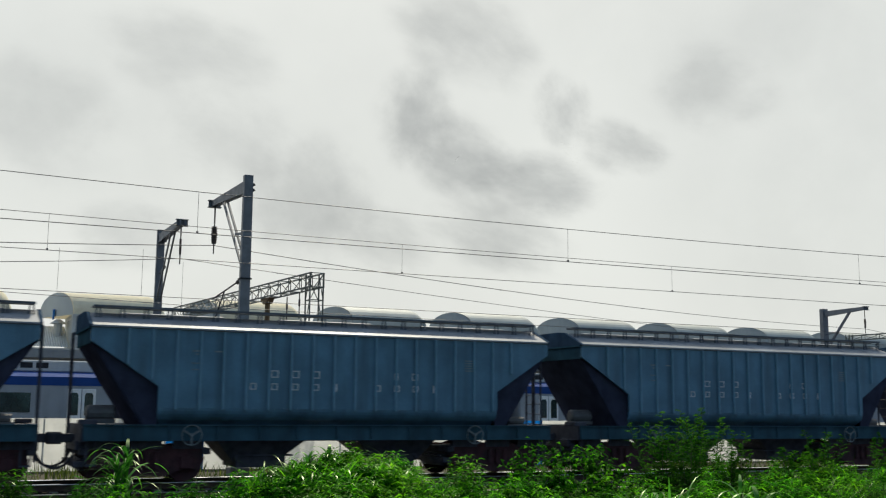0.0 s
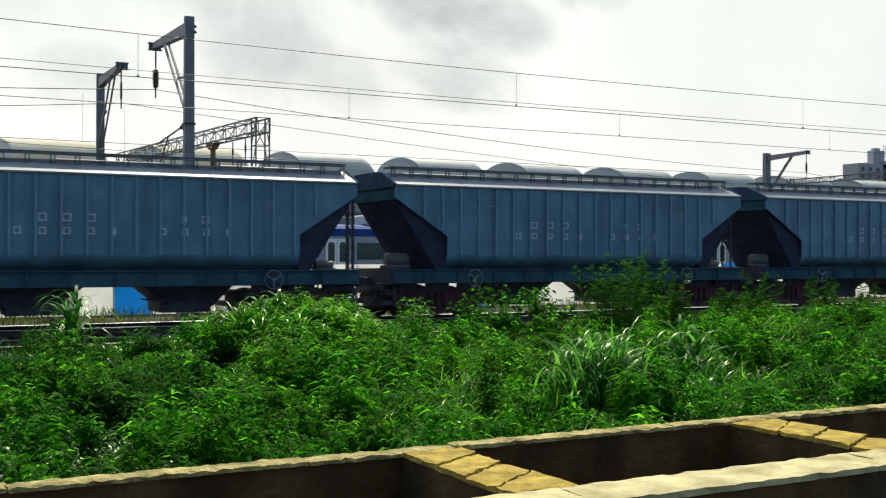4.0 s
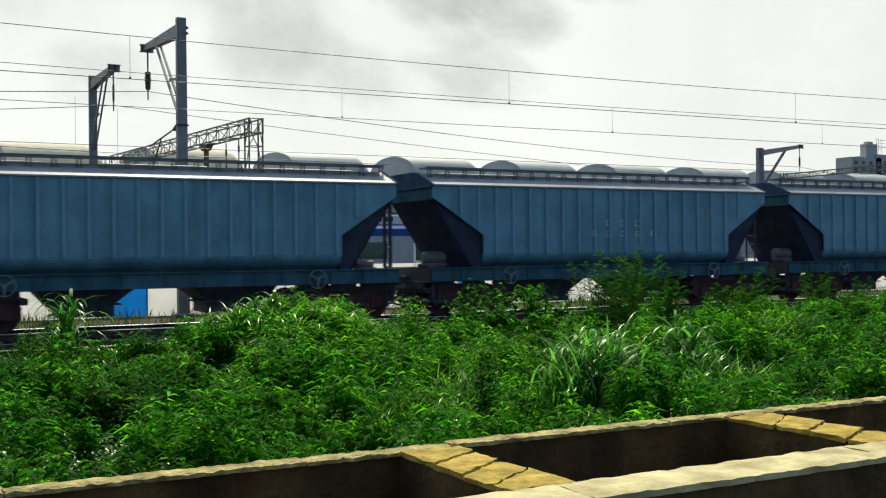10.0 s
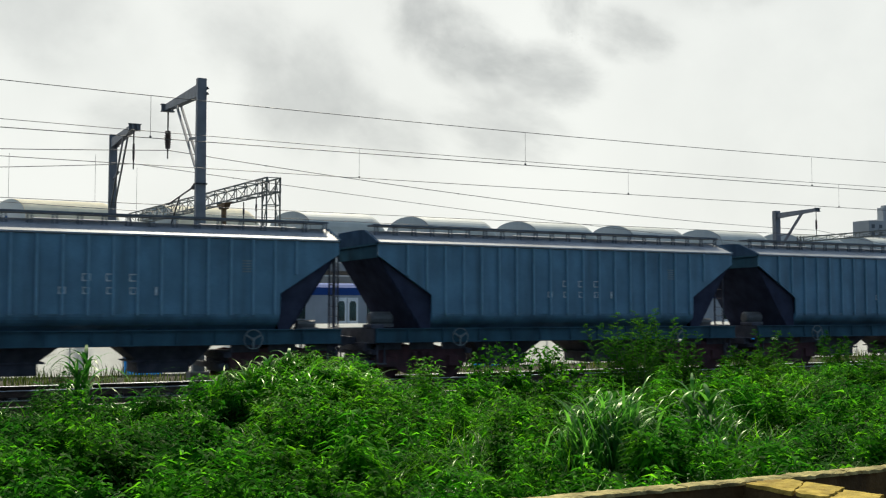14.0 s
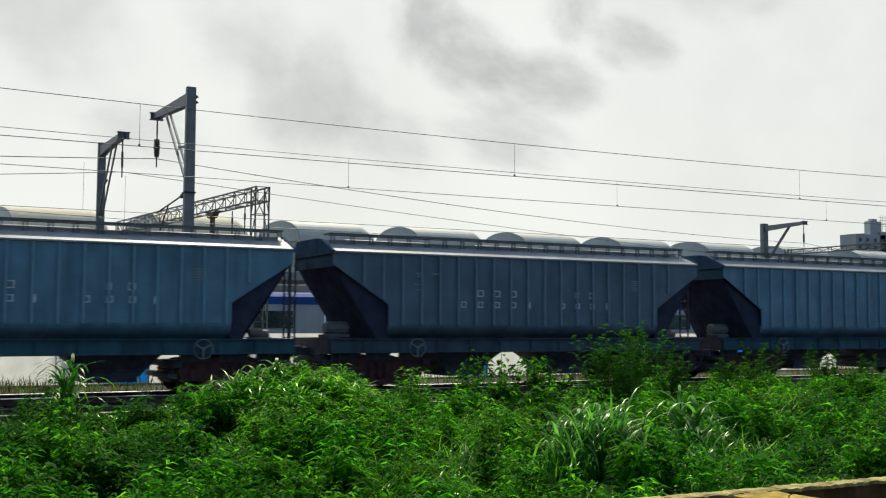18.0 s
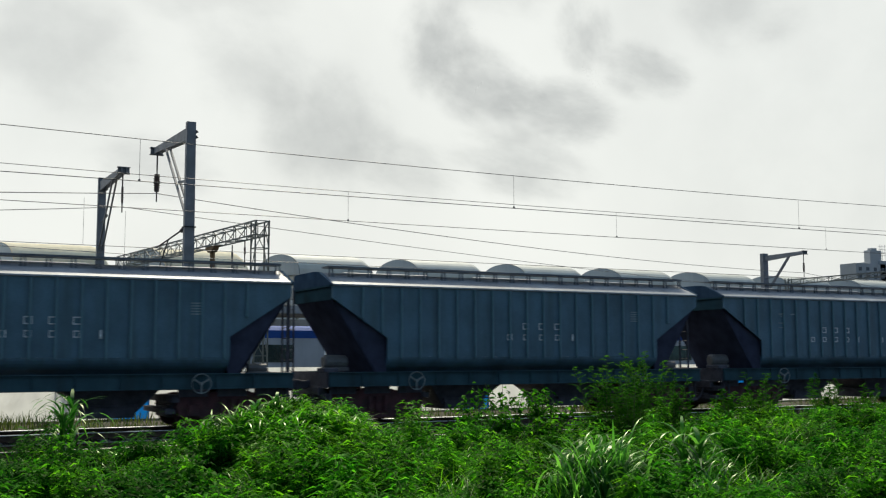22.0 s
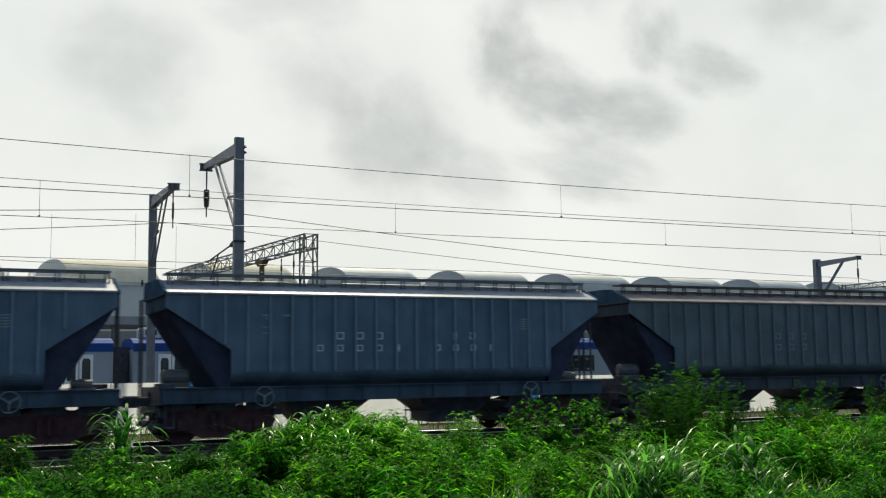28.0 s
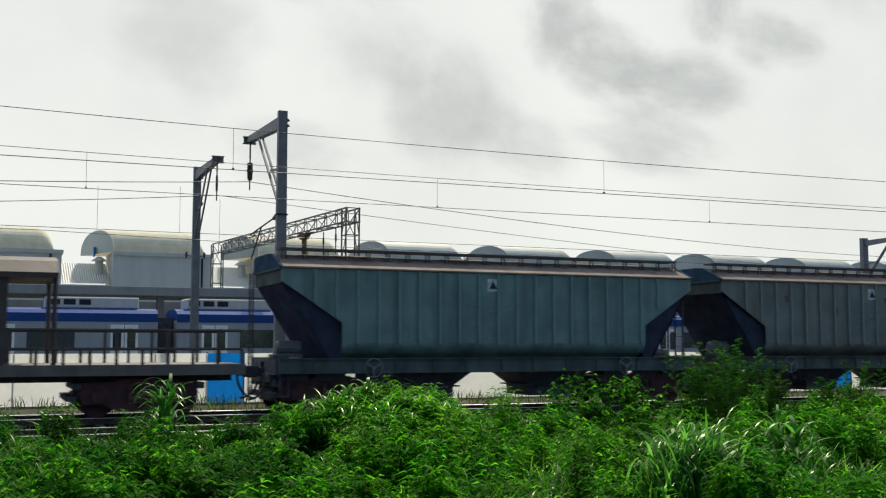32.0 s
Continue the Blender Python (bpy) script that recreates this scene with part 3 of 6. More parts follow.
# rib tints hold edge highlights; ash and drab ribs hold dark shadow lines
RIBS_M = {k: mat("rib_" + k, c, 0.6, 0, 0.2, 1.5, 26, 0.1, streak=0.3, spec=0.1) for k, c in (
    ("azure", (0.22, 0.42, 0.54)), ("blue", (0.20, 0.36, 0.46)), ("deep", (0.07, 0.19, 0.26)), ("slate", (0.20, 0.28, 0.35)), ("ash", (0.17, 0.195, 0.20)), ("moss", (0.28, 0.33, 0.31)), ("sea", (0.125, 0.225, 0.265)), ("drab", (0.14, 0.16, 0.155)), ("teal", (0.23, 0.36, 0.355)), ("dusk", (0.19, 0.22, 0.235)))}
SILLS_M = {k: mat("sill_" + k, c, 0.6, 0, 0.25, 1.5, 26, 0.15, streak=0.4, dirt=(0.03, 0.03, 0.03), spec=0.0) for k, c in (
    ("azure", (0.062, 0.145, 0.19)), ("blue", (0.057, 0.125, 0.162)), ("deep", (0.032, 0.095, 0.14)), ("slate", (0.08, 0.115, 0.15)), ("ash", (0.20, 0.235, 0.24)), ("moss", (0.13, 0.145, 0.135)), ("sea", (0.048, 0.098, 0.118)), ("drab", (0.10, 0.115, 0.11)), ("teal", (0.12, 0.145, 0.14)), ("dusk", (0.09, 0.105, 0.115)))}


def wagon_meshes(paint, roof):
    """The meshes that wagons of one paint share. Origin: left end, track centre, rail level."""
    P, R = PAINTS[paint], ROOFS[roof]
    side = [(0, 3.84), (0, 3.49), (1.68, 2.40), (1.68, 1.86), (LEN - 1.68, 1.86), (LEN - 1.68, 2.40), (LEN, 3.49), (LEN, 3.84)]
    out = {}
    out["side_panel"] = mesh_of("side_panel", lambda b: prism(b, side, -0.02, 0.02), P)
    out["rib"] = mesh_of("rib", lambda b: box(b, -0.032, 0.032, -0.06, 0, 1.82, 3.82, 0.012), RIBS_M[paint])
    for k, z in enumerate((2.92, 2.54)):
        out["rib_short_%d" % k] = mesh_of("rib_short", lambda b: box(b, -0.032, 0.032, -0.06, 0, z, 3.82, 0.012), RIBS_M[paint])

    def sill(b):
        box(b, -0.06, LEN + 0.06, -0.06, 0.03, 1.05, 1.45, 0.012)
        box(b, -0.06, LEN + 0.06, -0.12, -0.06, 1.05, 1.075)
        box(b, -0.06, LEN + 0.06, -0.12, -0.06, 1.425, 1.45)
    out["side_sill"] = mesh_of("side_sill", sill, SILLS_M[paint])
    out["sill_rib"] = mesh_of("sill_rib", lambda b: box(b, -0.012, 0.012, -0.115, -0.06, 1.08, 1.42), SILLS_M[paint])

    def lower(b):  # the foot of the side sheets, rolled in above the sill
        half = [(1.515, 1.858), (1.508, 1.79), (1.480, 1.72), (1.425, 1.65), (1.34, 1.58), (1.20, 1.50), (1.05, 1.40)]
        prism(b, half + [(-y, z) for y, z in half[::-1]], 1.69, LEN - 1.69, "x")
    out["hopper_flank"] = mesh_of("hopper_flank", lower, P)

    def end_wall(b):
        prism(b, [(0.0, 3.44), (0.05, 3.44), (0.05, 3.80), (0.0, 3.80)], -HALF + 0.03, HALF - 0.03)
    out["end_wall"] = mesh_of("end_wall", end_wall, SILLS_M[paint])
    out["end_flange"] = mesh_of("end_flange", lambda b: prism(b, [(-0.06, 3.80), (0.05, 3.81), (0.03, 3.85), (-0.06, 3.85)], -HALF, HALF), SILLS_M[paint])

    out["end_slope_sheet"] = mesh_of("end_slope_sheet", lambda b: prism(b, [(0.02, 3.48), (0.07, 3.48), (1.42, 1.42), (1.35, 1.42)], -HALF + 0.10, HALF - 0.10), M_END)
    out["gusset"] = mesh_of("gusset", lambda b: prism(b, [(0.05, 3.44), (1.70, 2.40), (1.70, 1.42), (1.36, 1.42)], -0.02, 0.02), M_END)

    def top(b):
        # hipped at both ends
        ring = []
        for y, z, inset in ((-1.05, 4.06, 0.0), (-0.62, 4.25, 0.0), (-0.2, 4.28, 0.0), (0.2, 4.28, 0.0), (0.62, 4.25, 0.0), (1.05, 4.06, 0.0)):
            ring.append((b.verts.new((0.02 + inset, y, z)), b.verts.new((LEN - 0.02 - inset, y, z))))
        for (a0, a1), (c0, c1) in zip(ring, ring[1:]):
            b.faces.new((a0, c0, c1, a1))
        b.faces.new((ring[0][0], ring[0][1], ring[-1][1], ring[-1][0]))
    out["roof_sheet"] = mesh_of("roof_sheet", top, R)

    def eave(b):  # the bright rolled edge strip along one side
        v = [[b.verts.new(p) for p in q] for q in (
            ((0.0, -1.54, 3.82), (LEN, -1.54, 3.82)), ((0.0, -1.57, 3.84), (LEN, -1.57, 3.84)), ((0.0, -1.56, 3.88), (LEN, -1.56, 3.88)),
            ((0.0, -1.05, 4.08), (LEN, -1.05, 4.08)), ((0.0, -1.04, 4.05), (LEN, -1.04, 4.05)))]
        for p, q in zip(v, v[1:] + v[:1]):
            b.faces.new((p[0], p[1], q[1], q[0]))
        bmesh.ops.recalc_face_normals(b, faces=b.faces[:])
    out["eave_strip"] = mesh_of("eave_strip", eave, R)

    def peak(b, s):  # upright painted end hood: sloped on the platform side, square on the other
        out_ = [(-1.55, 3.85), (-1.56, 3.89), (-1.05, 4.10), (-0.62, 4.27), (-0.2, 4.30), (1.35, 4.30), (1.47, 4.20), (1.50, 3.85)]
        prism(b, [(s * p, q) for p, q in out_], -0.05, 0.03, "x")
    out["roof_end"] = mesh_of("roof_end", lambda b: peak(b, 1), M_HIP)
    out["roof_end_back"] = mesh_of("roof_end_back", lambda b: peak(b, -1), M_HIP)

    def board(b):
        box(b, 0.10, LEN - 0.10, -0.22, 0.22, 4.39, 4.42)
        box(b, 0.10, LEN - 0.10, -0.23, -0.19, 4.375, 4.43)
        box(b, 0.10, LEN - 0.10, 0.19, 0.23, 4.375, 4.43)
    out["running_board"] = mesh_of("running_board", board, M_WALK if roof == "pale" else M_WALK_RUST)

    def strut(b):  # thin angle irons on both edges of the walkway
        prism(b, [(-0.07, 4.10), (-0.035, 4.10), (-0.015, 4.39), (-0.05, 4.39)], -0.2, -0.17)
        prism(b, [(0.05, 4.10), (0.085, 4.10), (0.065, 4.39), (0.03, 4.39)], -0.2, -0.17)
        box(b, -0.08, 0.095, -0.2, 0.2, 4.105, 4.125)
    out["board_post"] = mesh_of("board_post", strut, M_WALK if roof == "pale" else M_WALK_RUST)

    def hatch(b):
        prism(b, [(-0.36, 4.25), (0.36, 4.25), (0.34, 4.29), (0.25, 4.31), (-0.25, 4.31), (-0.34, 4.29)], -1.35, 1.35, "x")
    out["roof_hatch"] = mesh_of("roof_hatch", hatch, R)

    def bin_(b):
        # discharge hopper under the floor: wide above, narrow below, with a gate box and door shafts
        up = [(-1.24, -1.0), (1.32, -1.0), (1.32, 1.0), (-1.24, 1.0)]
        dn = [(-0.66, -0.65), (0.50, -0.65), (0.50, 0.65), (-0.66, 0.65)]
        a = [b.verts.new((x, y, 1.12)) for x, y in up]
        c = [b.verts.new((x, y, 0.46)) for x, y in dn]
        for i in range(4):
            b.faces.new((a[i], a[(i + 1) % 4], c[(i + 1) % 4], c[i]))
        b.faces.new(a)
        b.faces.new(c[::-1])
        bmesh.ops.recalc_face_normals(b, faces=b.faces[:])
        box(b, -0.60, 0.74, -0.75, 0.75, 0.33, 0.62, 0.015)
        box(b, -0.66, 0.92, -0.80, 0.80, 0.62, 0.66)
        rod(b, (-0.62, -0.85, 0.58), (-0.62, 0.85, 0.58), 0.05)
        rod(b, (0.50, -0.85, 0.58), (0.50, 0.85, 0.58), 0.05)
    out["discharge_hopper"] = mesh_of("discharge_hopper", bin_, M_UNDER)

    def ladder(b):
        for y in (-0.2, 0.2):
            box(b, -0.03, 0.02, y - 0.02, y + 0.02, 0.52, 3.86)
        for k in range(11):
            rod(b, (0, -0.2, 0.58 + 0.30 * k), (0, 0.2, 0.58 + 0.30 * k), 0.011, 5)
    out["ladder"] = mesh_of("ladder", ladder, M_UNDER)

    def wheel(b):
        pts = [(0.25 * math.cos(k * math.pi / 10), 0, 0.25 * math.sin(k * math.pi / 10)) for k in range(21)]
        pipe(b, pts, 0.015, 5)
        for k in range(3):
            a = k * 2 * math.pi / 3 + 0.52
            beam(b, (0, 0, 0), (0.25 * math.cos(a), 0, 0.25 * math.sin(a)), 0.02, 0.05)
        rod(b, (0, -0.03, 0), (0, 0.18, 0), 0.045, 8)
    out["handbrake_wheel"] = mesh_of("handbrake_wheel", wheel, M_WHEEL)

    def floor_beam(b):
        box(b, -0.1, LEN + 0.1, -0.2, 0.2, 1.0, 1.35)
        box(b, -0.1, 0.05, -1.45, 1.45, 1.02, 1.45)
        box(b, LEN - 0.05, LEN + 0.1, -1.45, 1.45, 1.02, 1.45)
        box(b, -0.05, 1.9, -1.42, 1.42, 1.36, 1.43)
        box(b, LEN - 1.9, LEN + 0.05, -1.42, 1.42, 1.36, 1.43)
    out["centre_sill"] = mesh_of("centre_sill", floor_beam, M_UNDER)

    def step(b):  # stirrup steps and pipes under the headstock's corners
        for y in (-1.38, 1.38):
            for x in (0.04, 0.26):
                box(b, x - 0.02, x + 0.02, y - 0.03, y + 0.03, 0.45, 1.05)
            box(b, 0.02, 0.28, y - 0.10, y + 0.10, 0.44, 0.48)
        box(b, -0.16, 0.10, -0.95, 0.95, 0.80, 1.04, 0.02)
        rod(b, (-0.06, -1.0, 0.98), (-0.06, 1.0, 0.98), 0.03, 6)
        box(b, -0.12, 0.3, -1.3, -0.7, 1.44, 1.56, 0.02)
    out["corner_step"] = mesh_of("corner_step", step, M_UNDER)

    def bearer(b):
        box(b, 0, 0.78, -0.03, 0.03, 0.84, 1.06, 0.008)
    out["side_bearer"] = mesh_of("side_bearer", bearer, M_UNDER)

    def coupler(b):
        box(b, -0.60, -0.08, -0.12, 0.12, 0.98, 1.20, 0.02)
        box(b, -0.64, -0.40, -0.20, 0.20, 0.94, 1.24, 0.03)
        rod(b, (-0.1, -1.2, 1.02), (-0.1, -0.1, 1.08), 0.02, 5)
    out["coupler"] = mesh_of("coupler", coupler, M_UNDER)

    def hose(b):
        pipe(b, [(-0.10 - 0.52 * (k / 12) ** 1.5, 0, 0.98 - 0.62 * math.sin(math.pi * k / 24) ** 0.8) for k in range(13)], 0.036, 6)
    out["brake_hose"] = mesh_of("brake_hose", hose, M_UNDER)

    def cylinder(b):
        rod(b, (-0.36, -0.45, 1.64), (-0.30, -0.45, 1.64), 0.15, 14, 0.21)
        rod(b, (-0.30, -0.45, 1.64), (0.30, -0.45, 1.64), 0.21, 14)
        rod(b, (0.30, -0.45, 1.64), (0.36, -0.45, 1.64), 0.21, 14, 0.15)
        box(b, -0.36, 0.36, -0.62, -0.30, 1.40, 1.50)
    out["air_cylinder"] = mesh_of("air_cylinder", cylinder, M_CYL)

    def valve(b):
        rod(b, (-0.26, 0, 0.14), (0.26, 0, 0.14), 0.12, 10)
        rod(b, (0.0, 0, 0.1), (0.0, 0.2, 0.22), 0.07, 8)
        box(b, -0.3, 0.34, -0.1, 0.1, -0.01, 0.05)
    out["brake_valve"] = mesh_of("brake_valve", valve, M_CYL)

    def frame_side(b):
        prism(b, [(-1.46, 0.60), (-1.36, 0.86), (-0.72, 0.88), (-0.45, 0.96), (0.45, 0.96), (0.72, 0.88), (1.36, 0.86), (1.46, 0.60), (1.36, 0.34), (0.82, 0.30), (0.5, 0.16), (-0.5, 0.16), (-0.82, 0.30), (-1.36, 0.34)], -0.07, 0.07)
        for x in (-1.0, 1.0):
            box(b, x - 0.16, x + 0.16, -0.14, 0.07, 0.34, 0.66, 0.02)
        for x in (-0.24, 0.0, 0.24):
            rod(b, (x, -0.10, 0.36), (x, -0.10, 0.78), 0.07, 8)
    out["bogie_frame"] = mesh_of("bogie_frame", frame_side, M_BOGIE)

    def wheelset(b):
        for y in (-0.87, 0.87):
            rod(b, (0, y - 0.065, 0.46), (0, y + 0.065, 0.46), 0.46, 20)
            rod(b, (0, y - 0.10 * (1 if y < 0 else -1), 0.46), (0, y, 0.46), 0.16, 10)
        rod(b, (0, -1.1, 0.46), (0, 1.1, 0.46), 0.07, 8)
    def gear(b):
        box(b, -1.55, 1.5, -0.72, 0.72, 0.30, 0.62, 0.03)
        box(b, -1.45, 1.45, -0.95, 0.95, 0.60, 0.86, 0.03)
        box(b, -1.75, -1.5, -1.3, 1.3, 0.42, 0.55)
        for x in (-1.5, 1.5):
            box(b, x - 0.10, x + 0.10, -1.28, 1.28, 0.70, 0.86, 0.02)
    out["brake_gear"] = mesh_of("brake_gear", gear, M_UNDER)
    out["wheelset"] = mesh_of("wheelset", wheelset, M_BOGIE)
    out["bolster"] = mesh_of("bolster", lambda b: box(b, -0.25, 0.25, -1.2, 1.2, 0.55, 0.92, 0.02), M_BOGIE)
    return out


def bars(b, rows, y=-0.027):
    for x, z, w, h in rows:
        box(b, x - w / 2, x + w / 2, y - 0.004, y, z - h / 2, z + h / 2)


def mark_rows(style):
    """Bars of the lettering's size and place: (x, z, width, height)."""
    first = [(4.10 + 0.57 * i, 2.44, w, 0.21) for i, w in enumerate((0.2, 0.2, 0.2, 0.2, 0.06))]
    upper = [(4.67 + 0.57 * i, 2.77, 0.24, 0.23) for i in range(3)]
    second = [(7.58 + 0.56 * i, 2.44, w, 0.21) for i, w in enumerate((0.2, 0.2, 0.2, 0.06))]
    upper2 = [(8.12 + 0.56 * i, 2.77, w, 0.23) for i, w in enumerate((0.14, 0.22))]
    stamp = [(10.38, 3.12 + dz, 0.32, 0.035) for dz in (-0.14, -0.07, 0.0, 0.07, 0.14)]
    small = [(2.62, 3.31, 0.24, 0.05), (2.62, 3.23, 0.06, 0.05), (3.16, 3.31, 0.22, 0.04), (2.62, 3.0, 0.3, 0.03), (2.62, 2.84, 0.26, 0.03)]
    if style == "two":
        return first + upper + second + upper2 + stamp + small
    if style == "one":
        return [(x + 1.6, z, w, h) for x, z, w, h in first + upper] + stamp
    if style == "faint":
        return [(5.9 + 0.55 * i, z, 0.26, 0.24) for i in range(3) for z in (2.42, 2.78)]
    if style == "plate":
        return [(5.6 + 0.56 * i, z, 0.26, 0.24) for i in range(3) for z in (2.5, 2.86)]
    return []


def strokes(b, rows):
    """Each mark is a plain open frame of the painted sign's size; small ones are one bar."""
    for x, z, w, h in rows:
        if w < 0.1 or h < 0.1:
            bars(b, [(x, z, w, h)])
            continue
        k, w, h = 0.030, w * 0.85, h * 0.85
        bars(b, [(x - w / 2 + k / 2, z, k, h), (x + w / 2 - k / 2, z, k, h), (x, z + h / 2 - k / 2, w - 2 * k, k), (x, z - h / 2 + k / 2, w - 2 * k, k)])


RIBS = [0.91 + 0.6 * i for i in range(19)]
CACHE = {}


def bogie(parent, meshes, x):
    m = pose(x, 0, 0)
    top = put("bogie", meshes["bolster"], parent, "grimy red-oxide three-piece bogie", m)
    put("bogie_frame", meshes["bogie_frame"], top, m=pose(0, -1.12, 0))
    put("bogie_frame", meshes["bogie_frame"], top, m=pose(0, 1.12, 0, 0, 0, 180))
    put("brake_gear", meshes["brake_gear"], top, "black brake rigging")
    for s in (-1, 1):
        put("wheelset", meshes["wheelset"], top, "steel wheelset with bright treads", pose(s, 0, 0))


def wagon(paint, roof, style, label, x):
    key = (paint, roof)
    if key not in CACHE:
        CACHE[key] = wagon_meshes(*key)
    M = CACHE[key]
    w = thing("hopper_wagon", pose(x, Y_TRAIN, 0), label, "wagon", "covered hopper wagons of the goods train")
    far = pose(LEN, 0, 0, 0, 0, 180)
    near_side = put("side_panel", M["side_panel"], w, m=pose(0, -HALF, 0))
    far_side = put("side_panel", M["side_panel"], w, m=pose(0, HALF, 0))
    for u in RIBS:
        edge = min(u, LEN - u)
        me = M["rib"] if edge > 1.7 else M["rib_short_1" if edge > 1.3 else "rib_short_0"]
        put("rib", me, near_side, m=pose(u, -0.02, 0))
    for u in (0.9, 2.0, 3.2, 4.3, 5.3, 6.4, 7.4, 8.5, 9.5, 10.9, 11.9):
        put("sill_rib", M["sill_rib"], w, m=pose(u, -HALF, 0))
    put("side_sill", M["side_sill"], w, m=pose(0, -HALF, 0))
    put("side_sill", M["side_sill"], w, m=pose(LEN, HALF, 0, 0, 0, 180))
    put("hopper_flank", M["hopper_flank"], w, "rolled-in foot of the side sheets")
    put("roof_sheet", M["roof_sheet"], w, "pale grey roof sheet" if roof == "pale" else "rust-stained roof sheet")
    for m in (None, far):
        put("eave_strip", M["eave_strip"], w, "bright galvanised eave strip" if roof == "pale" else "rust-stained eave strip", m)
    for k in (2.2, 6.48, 10.75):
        put("roof_hatch", M["roof_hatch"], w, m=pose(k, 0, 0))
    deck = put("running_board", M["running_board"], w, "dark steel walkway along the roof", pose(0, -0.72, 0))
    n = 22
    for i in range(n):
        put("board_post", M["board_post"], deck, m=pose(0.2 + (LEN - 0.4) * i / (n - 1), 0, 0))
    put("centre_sill", M["centre_sill"], w)
    for u, turn in ((4.52, 0), (LEN - 4.52, 180)):
        put("discharge_hopper", M["discharge_hopper"], w, "grimy bottom-discharge hopper", pose(u, 0, 0, 0, 0, turn))
    for m in (None, far):
        end = put("end_wall", M["end_wall"], w, m=m)
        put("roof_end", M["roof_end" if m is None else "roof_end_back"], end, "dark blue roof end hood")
        put("end_flange", M["end_flange"], end)
        put("ladder", M["ladder"], end, "black steel end ladder", pose(-0.10, 1.47 if m is None else 0.72, 0))
        put("corner_step", M["corner_step"], w, m=m)
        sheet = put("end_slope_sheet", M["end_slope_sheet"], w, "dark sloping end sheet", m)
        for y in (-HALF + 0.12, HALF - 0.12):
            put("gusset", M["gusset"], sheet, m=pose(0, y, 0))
        put("coupler", M["coupler"], w, m=m)
        for y in (-0.55, 0.40):
            put("brake_hose", M["brake_hose"], w, m=pose(0, y, 0) if m is None else far @ pose(0, y, 0))
    for u in (0.08, 1.12, 2.16, LEN - 2.94, LEN - 1.90, LEN - 0.86):
        put("side_bearer", M["side_bearer"], w, m=pose(u, -1.19, 0))
    put("air_cylinder", M["air_cylinder"], w, "dusty air cylinder on the end platform", pose(0.42, -0.25, 0.08))
    put("brake_valve", M["brake_valve"], w, m=pose(LEN - 0.75, -0.9, 1.44))
    for u in (2.54, 10.5):
        put("handbrake_wheel", M["handbrake_wheel"], w, "spoked handbrake wheel", pose(u, -HALF - 0.15, 1.19))
    for u in (1.52, LEN - 1.52):
        bogie(w, M, u)
    for x_, z_, w_, h_ in mark_rows(style):
        k = ("mark", w_, h_, style in ("faint", "plate") or h_ < 0.1)
        if k not in CACHE:
            CACHE[k] = mesh_of("stencil_mark", lambda b: strokes(b, [(0, 0, w_, h_)]), M_MARK_FADED if k[3] else M_MARK)
        put("stencil_mark", CACHE[k], near_side, "pale stencilled mark", pose(x_, 0, z_))
    if style == "plate":
        if "plate" not in CACHE:
            CACHE["plate"] = mesh_of("painted_plate", lambda b: bars(b, [(0, 0, 0.36, 0.36)]), M_MARK)
            CACHE["emblem"] = mesh_of("plate_emblem", lambda b: prism(b, [(-0.12, -0.10), (0.12, -0.10), (0, 0.12)], -0.036, -0.032), M_STEEL)
        if "rust_patch" not in CACHE:
            def blot(b):
                rng = random.Random(8)
                v = [b.verts.new((0.10 * rng.uniform(0.5, 1.2) * math.cos(k * 0.6283), -0.023, 0.17 * rng.uniform(0.5, 1.2) * math.sin(k * 0.6283))) for k in range(10)]
                b.faces.new(v)
            CACHE["rust_patch"] = mesh_of("rust_patch", blot, M_RUST)
            CACHE["paper_label"] = mesh_of("paper_label", lambda b: bars(b, [(0, 0, 0.36, 0.5)]), M_LABEL)
        if paint == "moss":
            for u, z in ((2.55, 3.3), (4.6, 2.9), (6.75, 3.3), (7.6, 2.75), (11.75, 3.05)):
                put("rust_patch", CACHE["rust_patch"], near_side, "small rust bleed", pose(u, 0, z))
            put("paper_label", CACHE["paper_label"], near_side, "cream paper label", pose(11.18, 0, 2.98))
        plate = put("painted_plate", CACHE["plate"], near_side, "pale square plate", pose(6.16, 0, 3.50))
        put("plate_emblem", CACHE["emblem"], w, "dark triangular emblem", pose(6.16, -HALF, 3.50))
    return w


LABELS = {
    "blue": "dusty mid-blue covered hopper wagon with ribbed steel sides",
    "deep": "deep teal-blue covered hopper wagon with clear pale stencilling",
    "slate": "slate-blue covered hopper wagon with dusty ribbed sides",
    "azure": "bright azure-blue covered hopper wagon with ribbed steel sides",
    "ash": "dusty ash-grey covered hopper wagon with faded marks",
    "sea": "dull sea-blue covered hopper wagon with grimy ribbed sides",
    "drab": "drab green-grey covered hopper wagon with a rusty roof edge",
    "moss": "grey-green covered hopper wagon with rusty roof edge",
    "dusk": "dull grey-blue covered hopper wagon with a dusty brown roof edge",
    "teal": "weathered teal-green covered hopper wagon with a pale plate",
}


